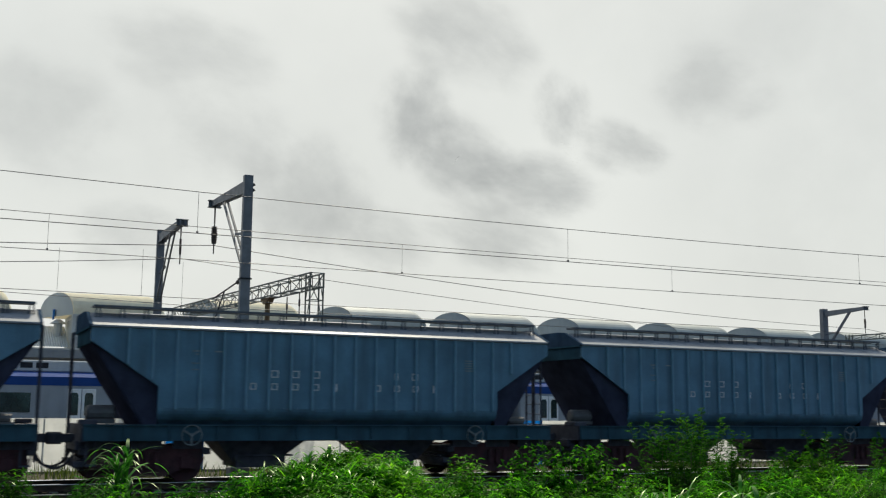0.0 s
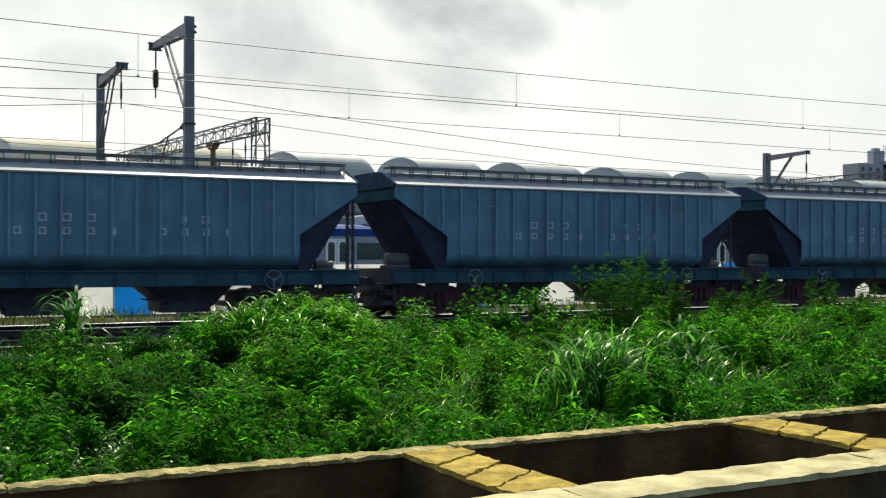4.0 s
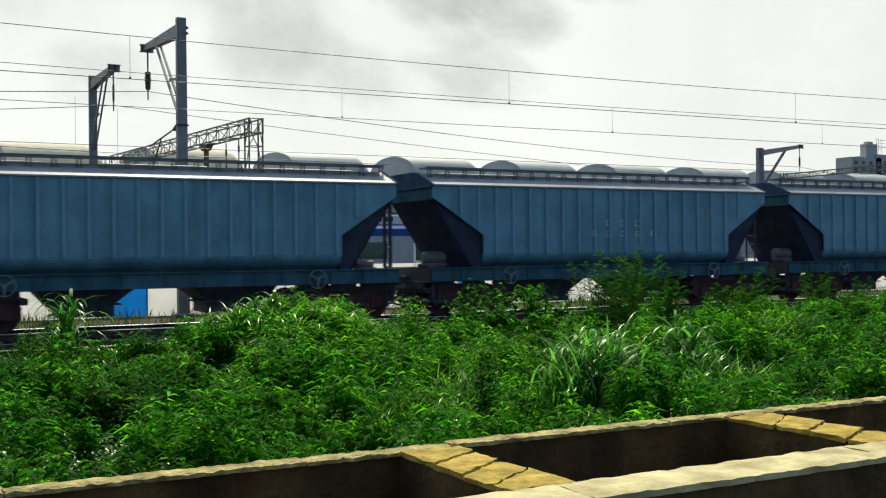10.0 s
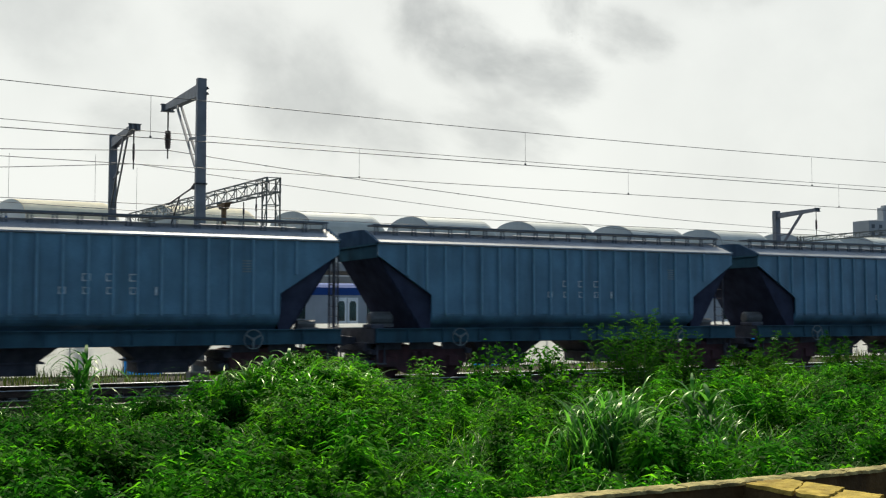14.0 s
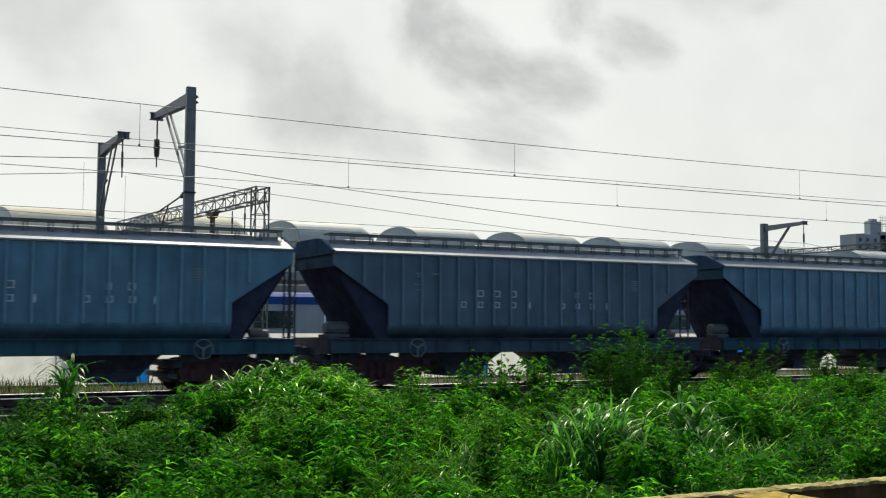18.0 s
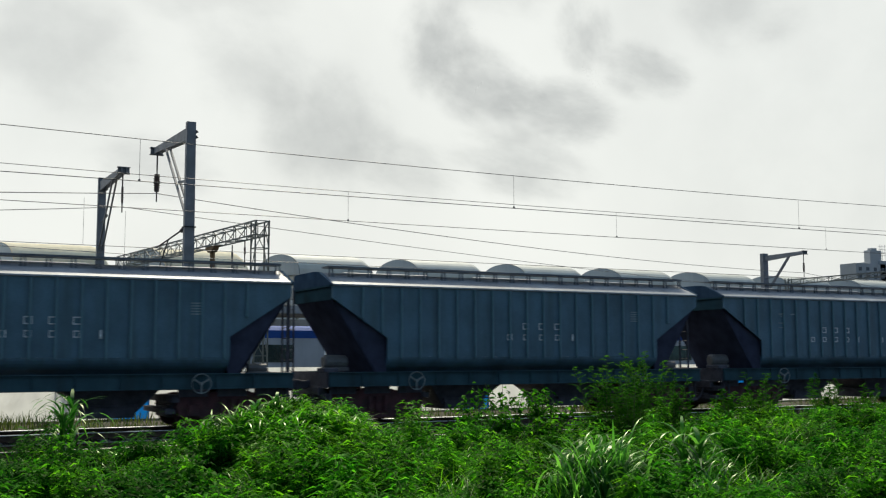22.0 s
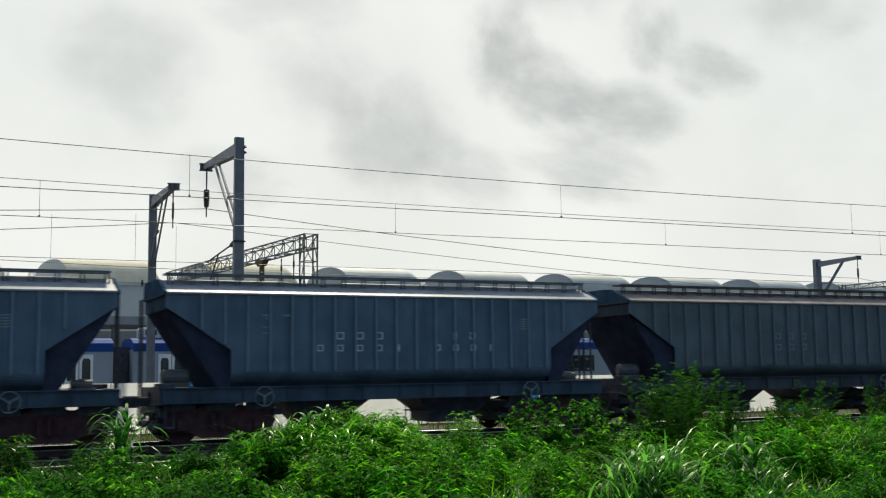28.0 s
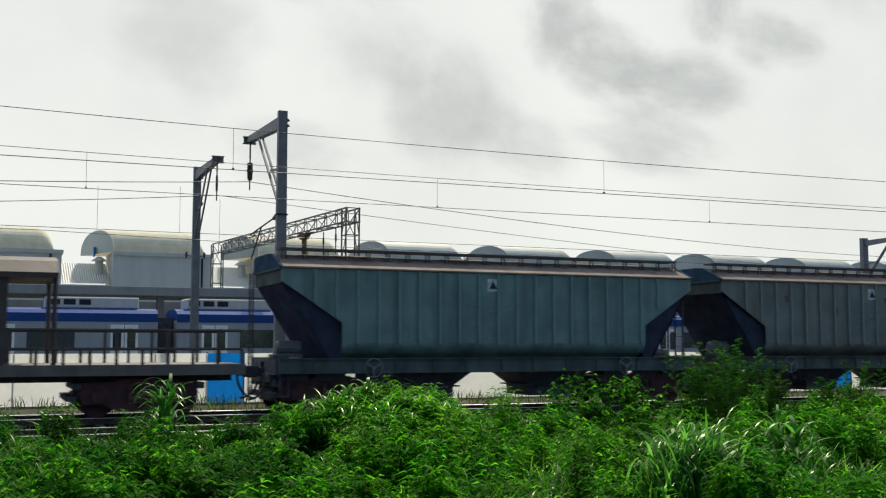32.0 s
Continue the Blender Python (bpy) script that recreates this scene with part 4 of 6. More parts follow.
def consist():
    """Looks of the wagons in their order along the train: index -> paint, roof, marks."""
    out = {}
    for n in range(-3, 40):
        paint, roof, style = "blue", "pale", "two"
        if n in (10, 11, 13, 14, 15, 16, 17, 19, 23, 24, 26, 27):
            style = "one"
        if n in (12, 18, 20):
            style = "faint"
        if 20 <= n <= 27:
            paint = "slate" if n == 21 else "sea" if n > 23 else "blue"
        if n in (10, 11, 12):
            paint = "azure"
        if n in (8, 9):
            paint, roof, style = "ash", "pale" if n == 8 else "rust", "faint"
        if n == 28:
            paint, roof, style = "drab", "dull", "faint"
        if n in (29, 30, 31, 32):
            paint = "deep"
        if n in (33,):
            paint, roof, style = "dusk", "dull", "faint"
        if n in (34, 35, 36, 37):
            paint, style = "slate", "two" if n == 34 else "one"
        if n == 38:
            paint, roof, style = "moss", "rust", "plate"
        if n == 39:
            paint, roof, style = "teal", "rust", "plate"
        out[n] = (paint, roof, style)
    return out


# distance that the head of the train has gone, by seconds
RUN = [
    (0.0, 3.3), (1.6, 29.81), (3.2, 56.25), (4.8, 82.73), (6.4, 109.32), (8.0, 136.06), (9.6, 163.0), (11.2, 190.15),
    (12.8, 217.52), (14.4, 245.09), (16.0, 272.86), (17.6, 300.81), (19.2, 328.91), (20.8, 357.15), (22.4, 385.51),
    (24.0, 413.97), (25.6, 442.53), (27.2, 471.2), (28.8, 499.99), (30.4, 528.94), (32.0, 558.1),
]
TRAIN = {n: wagon(*look_, LABELS[look_[0]], RUN[0][1] - n * PITCH) for n, look_ in consist().items()}


def brake_van(x):
    """The guard's van: a cabin amid an open railed deck. Origin: right-hand headstock."""
    v = thing("brake_van", pose(x, Y_TRAIN, 0), "brown-grey goods brake van with an open railed deck and canopy roof", "brake van")
    P = PAINTS["grey"]
    dark = mat("van_brown", (0.085, 0.065, 0.06), 0.65, 0.1, 0.25, 2, 30, 0.15, streak=0.4)
    bm = bmesh.new()
    box(bm, -14.0, 0, -1.5, 1.5, 1.04, 1.32, 0.01)
    part("deck", bm, mat("deck_dusty_steel", (0.17, 0.15, 0.135), 0.8, 0.0, 0.25, 2, 30, 0.15, streak=0.4), v, "dusty brown-grey steel deck")
    bm = bmesh.new()
    box(bm, -8.6, -5.75, -1.5, 1.5, 1.325, 3.5)
    part("cabin", bm, dark, v, "dark guard's cabin wall")
    bm = bmesh.new()
    prism(bm, [(-1.6, 3.42), (-1.6, 3.55), (-1.1, 3.86), (-0.4, 4.0), (0.4, 4.0), (1.1, 3.86), (1.6, 3.55), (1.6, 3.42)], -9.7, -4.62, "x")
    part("canopy_roof", bm, dark, v, "curved brown canopy roof")
    for u in (-4.68, -9.6):
        for y in (-1.42, 1.42):
            bm = bmesh.new()
            rod(bm, (u, y, 1.32), (u, y, 3.5), 0.06)
            part("canopy_post", bm, dark, v)
    for y in (-1.45, 1.45):
        for a, b in ((-5.7, -0.1), (-13.9, -8.65)):
            for z, r in ((2.17, 0.04), (1.70, 0.035)):
                bm = bmesh.new()
                rod(bm, (a, y, z), (b, y, z), r)
                part("handrail", bm, dark, v)
            k = int((b - a) / 0.62)
            for i in range(k + 1):
                bm = bmesh.new()
                u = a + (b - a) * i / k
                zt = 2.17 if i % 2 == 0 else 1.70
                box(bm, u - 0.035, u + 0.035, y - 0.035, y + 0.035, 1.32, zt)
                part("rail_post", bm, dark, v)
    bm = bmesh.new()
    box(bm, -13.9, -0.1, -0.25, 0.25, 0.86, 1.05)
    part("centre_sill", bm, M_UNDER, v)
    M = CACHE[("drab", "dull")]
    put("coupler", M["coupler"], v, m=pose(0, 0, 0, 0, 0, 180))
    put("brake_hose", M["brake_hose"], v, m=pose(0, 0, 0, 0, 0, 180))
    for u in (-2.6, -11.2):
        bogie(v, M, u)
    return v


VAN_X = -0.9
VAN = brake_van(RUN[0][1] - 39 * PITCH + VAN_X)
# ---- overhead line ----


def mast(x, y, h, arm, side, kind, tip=0.0, disc=0.09):
    """A box-section mast with a bracket arm, stays and a string of insulators. side: way of the arm along y."""
    m = thing("catenary_mast", pose(x, y, GROUND), "grey steel overhead-line mast with bracket arm and insulator", "mast", "overhead-line masts")
    h -= GROUND
    bm = bmesh.new()
    w0, w1 = kind
    prism_pts = [(-1, -1), (1, -1), (1, 1), (-1, 1)]
    lo = [bm.verts.new((s * w0, t * w0 * 0.7, 0)) for s, t in prism_pts]
    hi = [bm.verts.new((s * w1, t * w1 * 0.7, h)) for s, t in prism_pts]
    for i in range(4):
        bm.faces.new((lo[i], lo[(i + 1) % 4], hi[(i + 1) % 4], hi[i]))
    bm.faces.new(hi)
    part("post", bm, M_MAST, m)
    bm = bmesh.new()
    box(bm, -0.3, 0.3, -0.3, 0.3, 0, 0.5, 0.03)
    part("footing", bm, M_SLEEPER, m, "concrete footing block")
    bm = bmesh.new()
    for u in (-0.09, 0.09):  # two channels, deep at the mast and shallow at the tip
        d0, d1 = 0.20, 0.10
        z0, z1 = h - 0.38, h - 0.24 + tip
        a = [bm.verts.new((u + q, 0, z0 + p)) for q, p in ((-0.025, -d0), (0.025, -d0), (0.025, d0), (-0.025, d0))]
        b = [bm.verts.new((u + q, side * arm, z1 + p)) for q, p in ((-0.025, -d1), (0.025, -d1), (0.025, d1), (-0.025, d1))]
        for k in range(4):
            bm.faces.new((a[k], a[(k + 1) % 4], b[(k + 1) % 4], b[k]))
        bm.faces.new(a[::-1])
        bm.faces.new(b)
    part("bracket_arm", bm, M_MAST, m)
    bm = bmesh.new()  # short cross-piece of I section at the tip
    zt = h - 0.26 + tip
    ye = side * (arm - 0.12)
    box(bm, -0.22, 0.22, ye - 0.02, ye + 0.02, zt - 0.13, zt + 0.13)
    for q in (-0.13, 0.11):
        box(bm, -0.24, 0.24, ye - 0.10, ye + 0.10, zt + q, zt + q + 0.025)
    part("cross_piece", bm, M_MAST, m)
    bm = bmesh.new()  # bolt plates on the far face of the post's head
    for q in (0.30, 0.48):
        box(bm, w1, w1 + 0.05, -0.09, 0.09, h - q - 0.04, h - q + 0.04)
        rod(bm, (w1 + 0.04, 0, h - q), (w1 + 0.10, 0, h - q), 0.025, 6)
    part("bolt_plate", bm, M_STEEL, m)
    for s in (-0.08, 0.08):
        bm = bmesh.new()
        beam(bm, (s, 0.05 * side, h - 3.1), (s, side * arm * 0.62, h - 0.35), 0.06, 0.08)
        part("stay", bm, M_MAST, m)
    bm = bmesh.new()
    beam(bm, (0, 0.05 * side, h - 1.9), (0, side * arm * 0.3, h - 1.75), 0.05, 0.08)
    part("stay", bm, M_MAST, m)
    bm = bmesh.new()
    top, low = h - 0.3, h - 2.0
    ye = side * (arm - 0.25)
    rod(bm, (0, ye, top), (0, ye, top - 0.55), 0.03)
    rod(bm, (0, ye, top - 0.70), (0, ye, top - 1.34), disc * 0.62, 10)
    for k in range(8):
        z = top - 0.70 - 0.078 * k
        rod(bm, (0, ye, z), (0, ye, z - 0.05), disc * (0.80 + 0.20 * math.sin(0.45 * k)), 12, disc * 0.7)
    rod(bm, (0, ye, top - 0.5), (0, ye, low), 0.025)
    part("insulator", bm, M_INSUL, m, "brown ribbed insulator string")
    return m


M1 = mast(8.72, 34.0, 9.44, 4.9, 1, (0.18, 0.145), 0.12, 0.13)
M2 = mast(8.2, 46.5, 9.45, 4.6, -1, (0.165, 0.155), -0.12, 0.06)
mast(58.2, 59.2, 9.45, 4.1, -1, (0.24, 0.24))


def collar(m, z):
    """Low cantilever tube fixed to a mast by a collar."""
    bm = bmesh.new()
    box(bm, -0.19, 0.19, -0.17, 0.17, z - 0.02, z + 0.02)
    rod(bm, (0, 0.1, z + 0.05), (0, 0.9, z - 0.02), 0.075, 8)
    rod(bm, (0, 0.1, z + 0.05), (0, 4.4, z - 0.25), 0.028)
    rod(bm, (0, 2.7, z - 0.12), (0, 4.2, z - 1.15), 0.025)
    return part("registration_tube", bm, M_STEEL, m, "dark insulated registration tube")


collar(M1, 6.47)
for z in (6.0,):
    bm = bmesh.new()
    for s in (-1, 1):
        rod(bm, (s * 0.12, 0, z), (s * 0.45, 0.1, z + 0.08), 0.02)
        rod(bm, (s * 0.38, 0.08, z - 0.06), (s * 0.38, 0.08, z + 0.2), 0.045, 8)
    part("line_insulator", bm, M_INSUL, M2)


def portal(x, y0, y1, z, wide=0.62, skew=0.0):
    """A lattice gantry across the tracks on lattice posts."""
    p = thing("lattice_portal", pose(x, 0, GROUND), "galvanised lattice gantry spanning the far tracks", "gantry")
    z -= GROUND
    def lattice(a, b, w, cells):
        bm = bmesh.new()
        a, b = Vector(a), Vector(b)
        d = (b - a).normalized()
        s = Vector((1, 0, 0))
        u = d.cross(s).normalized()
        cs = [s * i * w / 2 + u * j * w / 2 for i, j in ((-1, -1), (1, -1), (1, 1), (-1, 1))]
        for c in cs:
            beam(bm, a + c, b + c, 0.06, 0.06)
        for k in range(cells):
            p0, p1 = a.lerp(b, k / cells), a.lerp(b, (k + 1) / cells)
            for i in range(4):
                c0, c1 = cs[i], cs[(i + 1) % 4]
                if k % 2 == 0 or i % 2 == 1:
                    beam(bm, p0 + c0, p1 + c1, 0.032, 0.032)
                beam(bm, p0 + c0, p0 + c1, 0.035, 0.035)
        return bm
    part("gantry_beam", lattice((0, y0 - 0.4, z - 0.35), (skew, y1, z - 0.35), wide, 16), M_PORTAL, p)
    for u, y in ((0, y0), (skew, y1)):
        part("gantry_post", lattice((u, y, 0), (u, y, z - 0.05), wide, 7), M_PORTAL, p)
    bm = bmesh.new()
    ym = y0 + 0.28 * (y1 - y0)
    k = skew * (ym - y0) / (y1 - y0)
    rod(bm, (k, ym, z - 0.7), (k, ym, z - 3.0), 0.13, 8)
    prism(bm, [(ym - 0.8, z - 0.68), (ym + 0.8, z - 0.68), (ym + 0.3, z - 0.95), (ym - 0.3, z - 0.95)], k - 0.15, k + 0.15, "x")
    part("drop_post", bm, mat("drop_post_rust", (0.21, 0.13, 0.06), 0.8, 0.0, 0.3, 3, 30, 0.2, streak=0.4), p, "rusty drop post under the beam")
    for k, y in enumerate((y0 + 2.2, y0 + 4.2, y0 + 12)):
        bm = bmesh.new()
        rod(bm, (0, y, z - 0.7), (0, y, z - 1.9), 0.03)
        rod(bm, (0, y, z - 1.0), (0, y, z - 1.3), 0.05, 8)
        part("insulator", bm, M_INSUL, p)
    return p


portal(15.0, 46.0, 66.0, 7.95, skew=-2.05)
portal(65.0, 41.0, 63.5, 8.15, 0.36)


def wire(name, pts, r, label, clamps=()):
    bm = bmesh.new()
    pipe(bm, pts, r, 5)
    for c in clamps:
        box(bm, c[0] - 0.022, c[0] + 0.022, c[1] - 0.015, c[1] + 0.015, c[2] - 0.03, c[2] + 0.015)
    return solid(name, bm, M_WIRE, label, "wire", "overhead wires")


def span(a, b, sag, n=24):
    a, b = Vector(a), Vector(b)
    return [a.lerp(b, i / n) - Vector((0, 0, 4 * sag * (i / n) * (1 - i / n))) for i in range(n + 1)]


def catenary(y, zc, zm, sag, sup, dr):
    """Contact wire, messenger wire and droppers over one track."""
    wire("contact_wire", [(-400, y, zc), (400, y, zc)], 0.010, "taut contact wire over the track", [(x, y, zc + 0.03) for x in dr])
    pts = []
    for a, b in zip(sup, sup[1:]):
        pts += span((a, y, zm), (b, y, zm), sag)[:-1]
    wire("messenger_wire", pts, 0.009, "sagging messenger wire above the contact wire", [])
    for x in (-400, 400):
        bm = bmesh.new()
        box(bm, x - 0.2, x + 0.2, y - 0.2, y + 0.2, GROUND, zm + 0.3)
        solid("anchor_mast", bm, M_MAST, "grey steel anchor mast at the wires' end", "mast", "overhead-line masts")
    for x in dr:
        bm = bmesh.new()
        i = max(k for k in range(len(sup) - 1) if sup[k] <= x)
        f = (x - sup[i]) / (sup[i + 1] - sup[i])
        rod(bm, (x, y, zc), (x, y, zm - 4 * sag * f * (1 - f)), 0.005, 4)
        solid("dropper_wire", bm, M_WIRE, "thin vertical dropper between messenger and contact wire", "wire", "overhead wires")


catenary(Y_FRONT, 5.78, 7.15, 0.50, [-400, -340, -280, -220, -160, -100, -70, -12, 46, 104, 160, 220, 280, 340, 400], [-16.0, -5.5, 5.05, 14.84, 25.2, 36.0, 45.6])
catenary(Y_TRAIN, 5.86, 6.93, 0.22, [-400, -340, -280, -220, -160, -100, -70, -7, 50, 108, 164, 220, 280, 340, 400], [-17.5, -7.6, 2.27, 12.18, 21.97, 31.8, 41.7])
# wires of the diverging far tracks
A1, A3 = (8.72, 38.65, 7.75), (58.2, 55.3, 7.75)
wire("feeder_wire", span(A1, A3, 0.43), 0.015, "sagging feeder wire between mast brackets", span(A1, A3, 0.43)[2::5])
wire("feeder_wire", span((-45, 38.65, 7.75), A1, 0.9), 0.015, "sagging feeder wire between mast brackets", span((-45, 38.65, 7.75), A1, 0.9)[4::5])
B1, B3 = (8.2, 42.0, 7.65), (62.0, 66.0, 7.6)
wire("feeder_wire", span(B1, B3, 0.2), 0.014, "sagging feeder wire between mast brackets", span(B1, B3, 0.2)[2::5])
wire("feeder_wire", span((-45, 42.0, 7.65), B1, 1.3), 0.014, "sagging feeder wire between mast brackets", span((-45, 42.0, 7.65), B1, 1.3)[4::5])
wire("contact_wire", [(-60, 39.6, 5.92), (0, 39.8, 5.9), (60, 40.6, 5.9)], 0.012, "thin contact wire over a far track", [])
wire("contact_wire", [(-60, 41.6, 6.05), (1.8, 42, 6.0), (8.6, 42.8, 5.9), (60, 47.0, 5.9)], 0.012, "thin contact wire over a far track", [])

for q in ((-60, 39.6), (60, 40.6), (-60, 41.6), (60, 47.0)):
    bm = bmesh.new()
    box(bm, q[0] - 0.15, q[0] + 0.15, q[1] - 0.15, q[1] + 0.15, GROUND, 6.6)
    solid("anchor_mast", bm, M_MAST, "grey steel anchor mast at the wires' end", "mast", "overhead-line masts")


def far_droppers():
    for x, y, lo, hi in ((3.52, 39.8, 5.9, 7.45), (6.42, 39.85, 5.9, 7.6), (8.45, 42.7, 5.92, 7.6)):
        bm = bmesh.new()
        rod(bm, (x, y, lo), (x, y, hi), 0.006, 4)
        solid("dropper_wire", bm, M_WIRE, "thin vertical dropper over a far track", "wire", "overhead wires")


far_droppers()
wire("feeder_wire", span(A3, (150, 86, 7.75), 1.0), 0.015, "sagging feeder wire between mast brackets", [])

# ---- far side: boundary wall, parked suburban train, sheds ----


S_WHITE = sheet_mat("hoarding_white", (0.78, 0.80, 0.78))
S_BLUE = sheet_mat("hoarding_blue", (0.008, 0.17, 0.55))


def hoarding():
    """A fence of thin white and blue plastic sheets on steel posts."""
    b = thing("sheet_hoarding", None, "white and blue plastic-sheet hoarding on steel posts, lit from behind", "fence", kind="structure")
    y = 42.0
    edges = [-14.0, -11, -8, -5, -2, 1.0, 3.6, 6.0, 7.95, 9.4, 12, 15, 18, 21, 23.1, 24.45, 27, 30, 33, 35.4, 38.3, 40.2, 41.5, 44, 47, 50, 53, 56, 59, 62]
    for i, (x0, x1) in enumerate(zip(edges, edges[1:])):
        blue = x0 in (7.95, 23.1, 38.3)
        top = 1.46
        bm = bmesh.new()
        nx, nz = 8, 4
        g = [[bm.verts.new((x0 + (x1 - x0) * u / nx, y + 0.03 * noise.noise(Vector((x0 + u, v, 3.1))), GROUND - 0.05 + (top - GROUND + 0.05) * v / nz + 0.02 * noise.noise(Vector((x0 * 3 + u, v, 0))))) for v in range(nz + 1)] for u in range(nx + 1)]
        for u in range(nx):
            for v in range(nz):
                bm.faces.new((g[u][v], g[u + 1][v], g[u + 1][v + 1], g[u][v + 1]))
        part("sheet", bm, S_BLUE if blue else S_WHITE, b, "blue plastic sheet" if blue else "white plastic sheet")
        bm = bmesh.new()
        rod(bm, (x0, y + 0.08, GROUND - 0.05), (x0, y + 0.08, top + 0.04), 0.03)
        part("fence_post", bm, M_STEEL, b)


hoarding()


def suburban_train():
    Y = 55.0
    white = mat("emu_white", (0.36, 0.39, 0.43), 0.5, 0, 0.1, 1, 30, 0.05, streak=0.25)
    blue = mat("emu_blue", (0.022, 0.075, 0.28), 0.7, 0, 0.1, 1, 30, 0.05, spec=0.1)
    grey = mat("emu_roof_grey", (0.30, 0.31, 0.32), 0.6, 0.2, 0.2, 2, 30, 0.1)
    glass = glass_mat("emu_window", (0.012, 0.03, 0.028))
    door_m = mat("emu_door", (0.88, 0.89, 0.90), 0.35, 0.3, 0.1, 2, 30, 0.05)
    unit_m = mat("air_unit_white", (0.62, 0.61, 0.58), 0.5, 0.1, 0.1, 2, 30, 0.05)
    bm = bmesh.new()
    prism(bm, [(-1.8, 3.22), (-1.8, 3.26), (-1.5, 3.42), (-0.8, 3.52), (0.8, 3.52), (1.5, 3.42), (1.8, 3.26), (1.8, 3.22)], 0, 20.1, "x")
    roof = bpy.data.meshes.new("roof")
    bm.to_mesh(roof)
    bm.free()
    roof.materials.append(blue)
    body = mesh_of("body", lambda b: box(b, 0, 20.1, -1.8, 1.8, 0.95, 3.0, 0.06), white)
    band = mesh_of("blue_band", lambda b: box(b, 0.01, 20.09, -1.815, 1.815, 2.86, 3.23), blue)
    skirt = mesh_of("underframe", lambda b: [box(b, 0.4, 19.7, -1.5, 1.5, 0.35, 0.95), box(b, 1.6, 4.6, -1.3, 1.3, 0.0, 0.4), box(b, 15.5, 18.5, -1.3, 1.3, 0.0, 0.4)], M_UNDER)
    win = mesh_of("window", lambda b: box(b, 0, 2.1, -0.02, 0.02, 1.62, 2.52, 0.01), glass)
    leafd = mesh_of("door_leaf", lambda b: box(b, 0, 0.62, -0.03, 0.03, 1.05, 2.72, 0.02), door_m)
    pane = mesh_of("door_pane", lambda b: prism(b, [(0.12, 1.5), (0.5, 1.5), (0.5, 2.42), (0.43, 2.54), (0.19, 2.54), (0.12, 2.42)], -0.035, -0.028), glass)
    unit = mesh_of("roof_unit", lambda b: box(b, 0, 4.3, -0.95, 0.95, 3.50, 4.06, 0.06), unit_m)
    unit2 = mesh_of("roof_unit_grille", lambda b: [box(b, 0.12 + 0.7 * i, 0.66 + 0.7 * i, -0.965, -0.95, 3.68, 3.94) for i in range(3)], M_STEEL)
    end = mesh_of("gangway", lambda b: box(b, -0.42, 0.42, -0.75, 0.75, 1.0, 3.1), M_UNDER)
    for x in (-33.45, -12.45, 8.55, 29.55, 50.55):
        c = thing("suburban_train_car", pose(x, Y, 0), "white suburban train car with a blue roof band, parked", "train car", "parked suburban train")
        put("body", body, c)
        put("roof", roof, c, "blue curved roof")
        put("blue_band", band, c)
        put("underframe", skirt, c)
        put("gangway", end, c, m=pose(20.52, 0, 0))
        for u in (1.2, 6.8, 12.4, 17.9):
            for k in (0, 0.66):
                d = put("door_leaf", leafd, c, m=pose(u + k, -1.8, 0))
                put("door_pane", pane, d)
        for u in (3.1, 8.6, 14.2, 5.3 - 0.55, 10.25):
            if u in (4.75, 10.25):
                continue
            put("window", win, c, "dark green-tinted window", pose(u, -1.81, 0))
        for u in (0.6, 15.0):
            q = put("roof_unit", unit, c, "pale roof-mounted air unit", pose(u, 0, 0))
            put("roof_unit_grille", unit2, q)
    bm = bmesh.new()
    for y in (Y - 0.87, Y + 0.87):
        box(bm, -300, 300, y - 0.04, y + 0.04, -0.3, 0.0)
    solid("far_rails", bm, M_RAILSIDE, "rusty rails under the parked train", "rail", kind="structure")


suburban_train()


def platform_canopy():
    c = thing("platform_canopy", None, "long grey platform canopy behind the parked train", "canopy", kind="structure")
    grey = mat("canopy_grey", (0.28, 0.29, 0.28), 0.7, 0.1, 0.15, 0.6, 20, 0.1, streak=0.3)
    bm = bmesh.new()
    box(bm, -30, 75, 60, 66, 4.42, 4.92, 0.03)
    part("canopy_roof", bm, grey, c)
    me = mesh_of("canopy_column", lambda b: box(b, -0.2, 0.2, -0.2, 0.2, GROUND, 4.42, 0.03), grey)
    for i in range(17):
        put("canopy_column", me, c, m=pose(-27 + 6.0 * i, 62, 0))
    bm = bmesh.new()
    box(bm, -30, 75, 57.6, 68, GROUND, 0.75)
    part("platform", bm, M_SLEEPER, c, "grey concrete platform edge")
    bm = bmesh.new()
    box(bm, -30, 75, 68.2, 68.5, GROUND, 4.4)
    part("back_wall", bm, grey, c, "shaded grey rear wall")


platform_canopy()


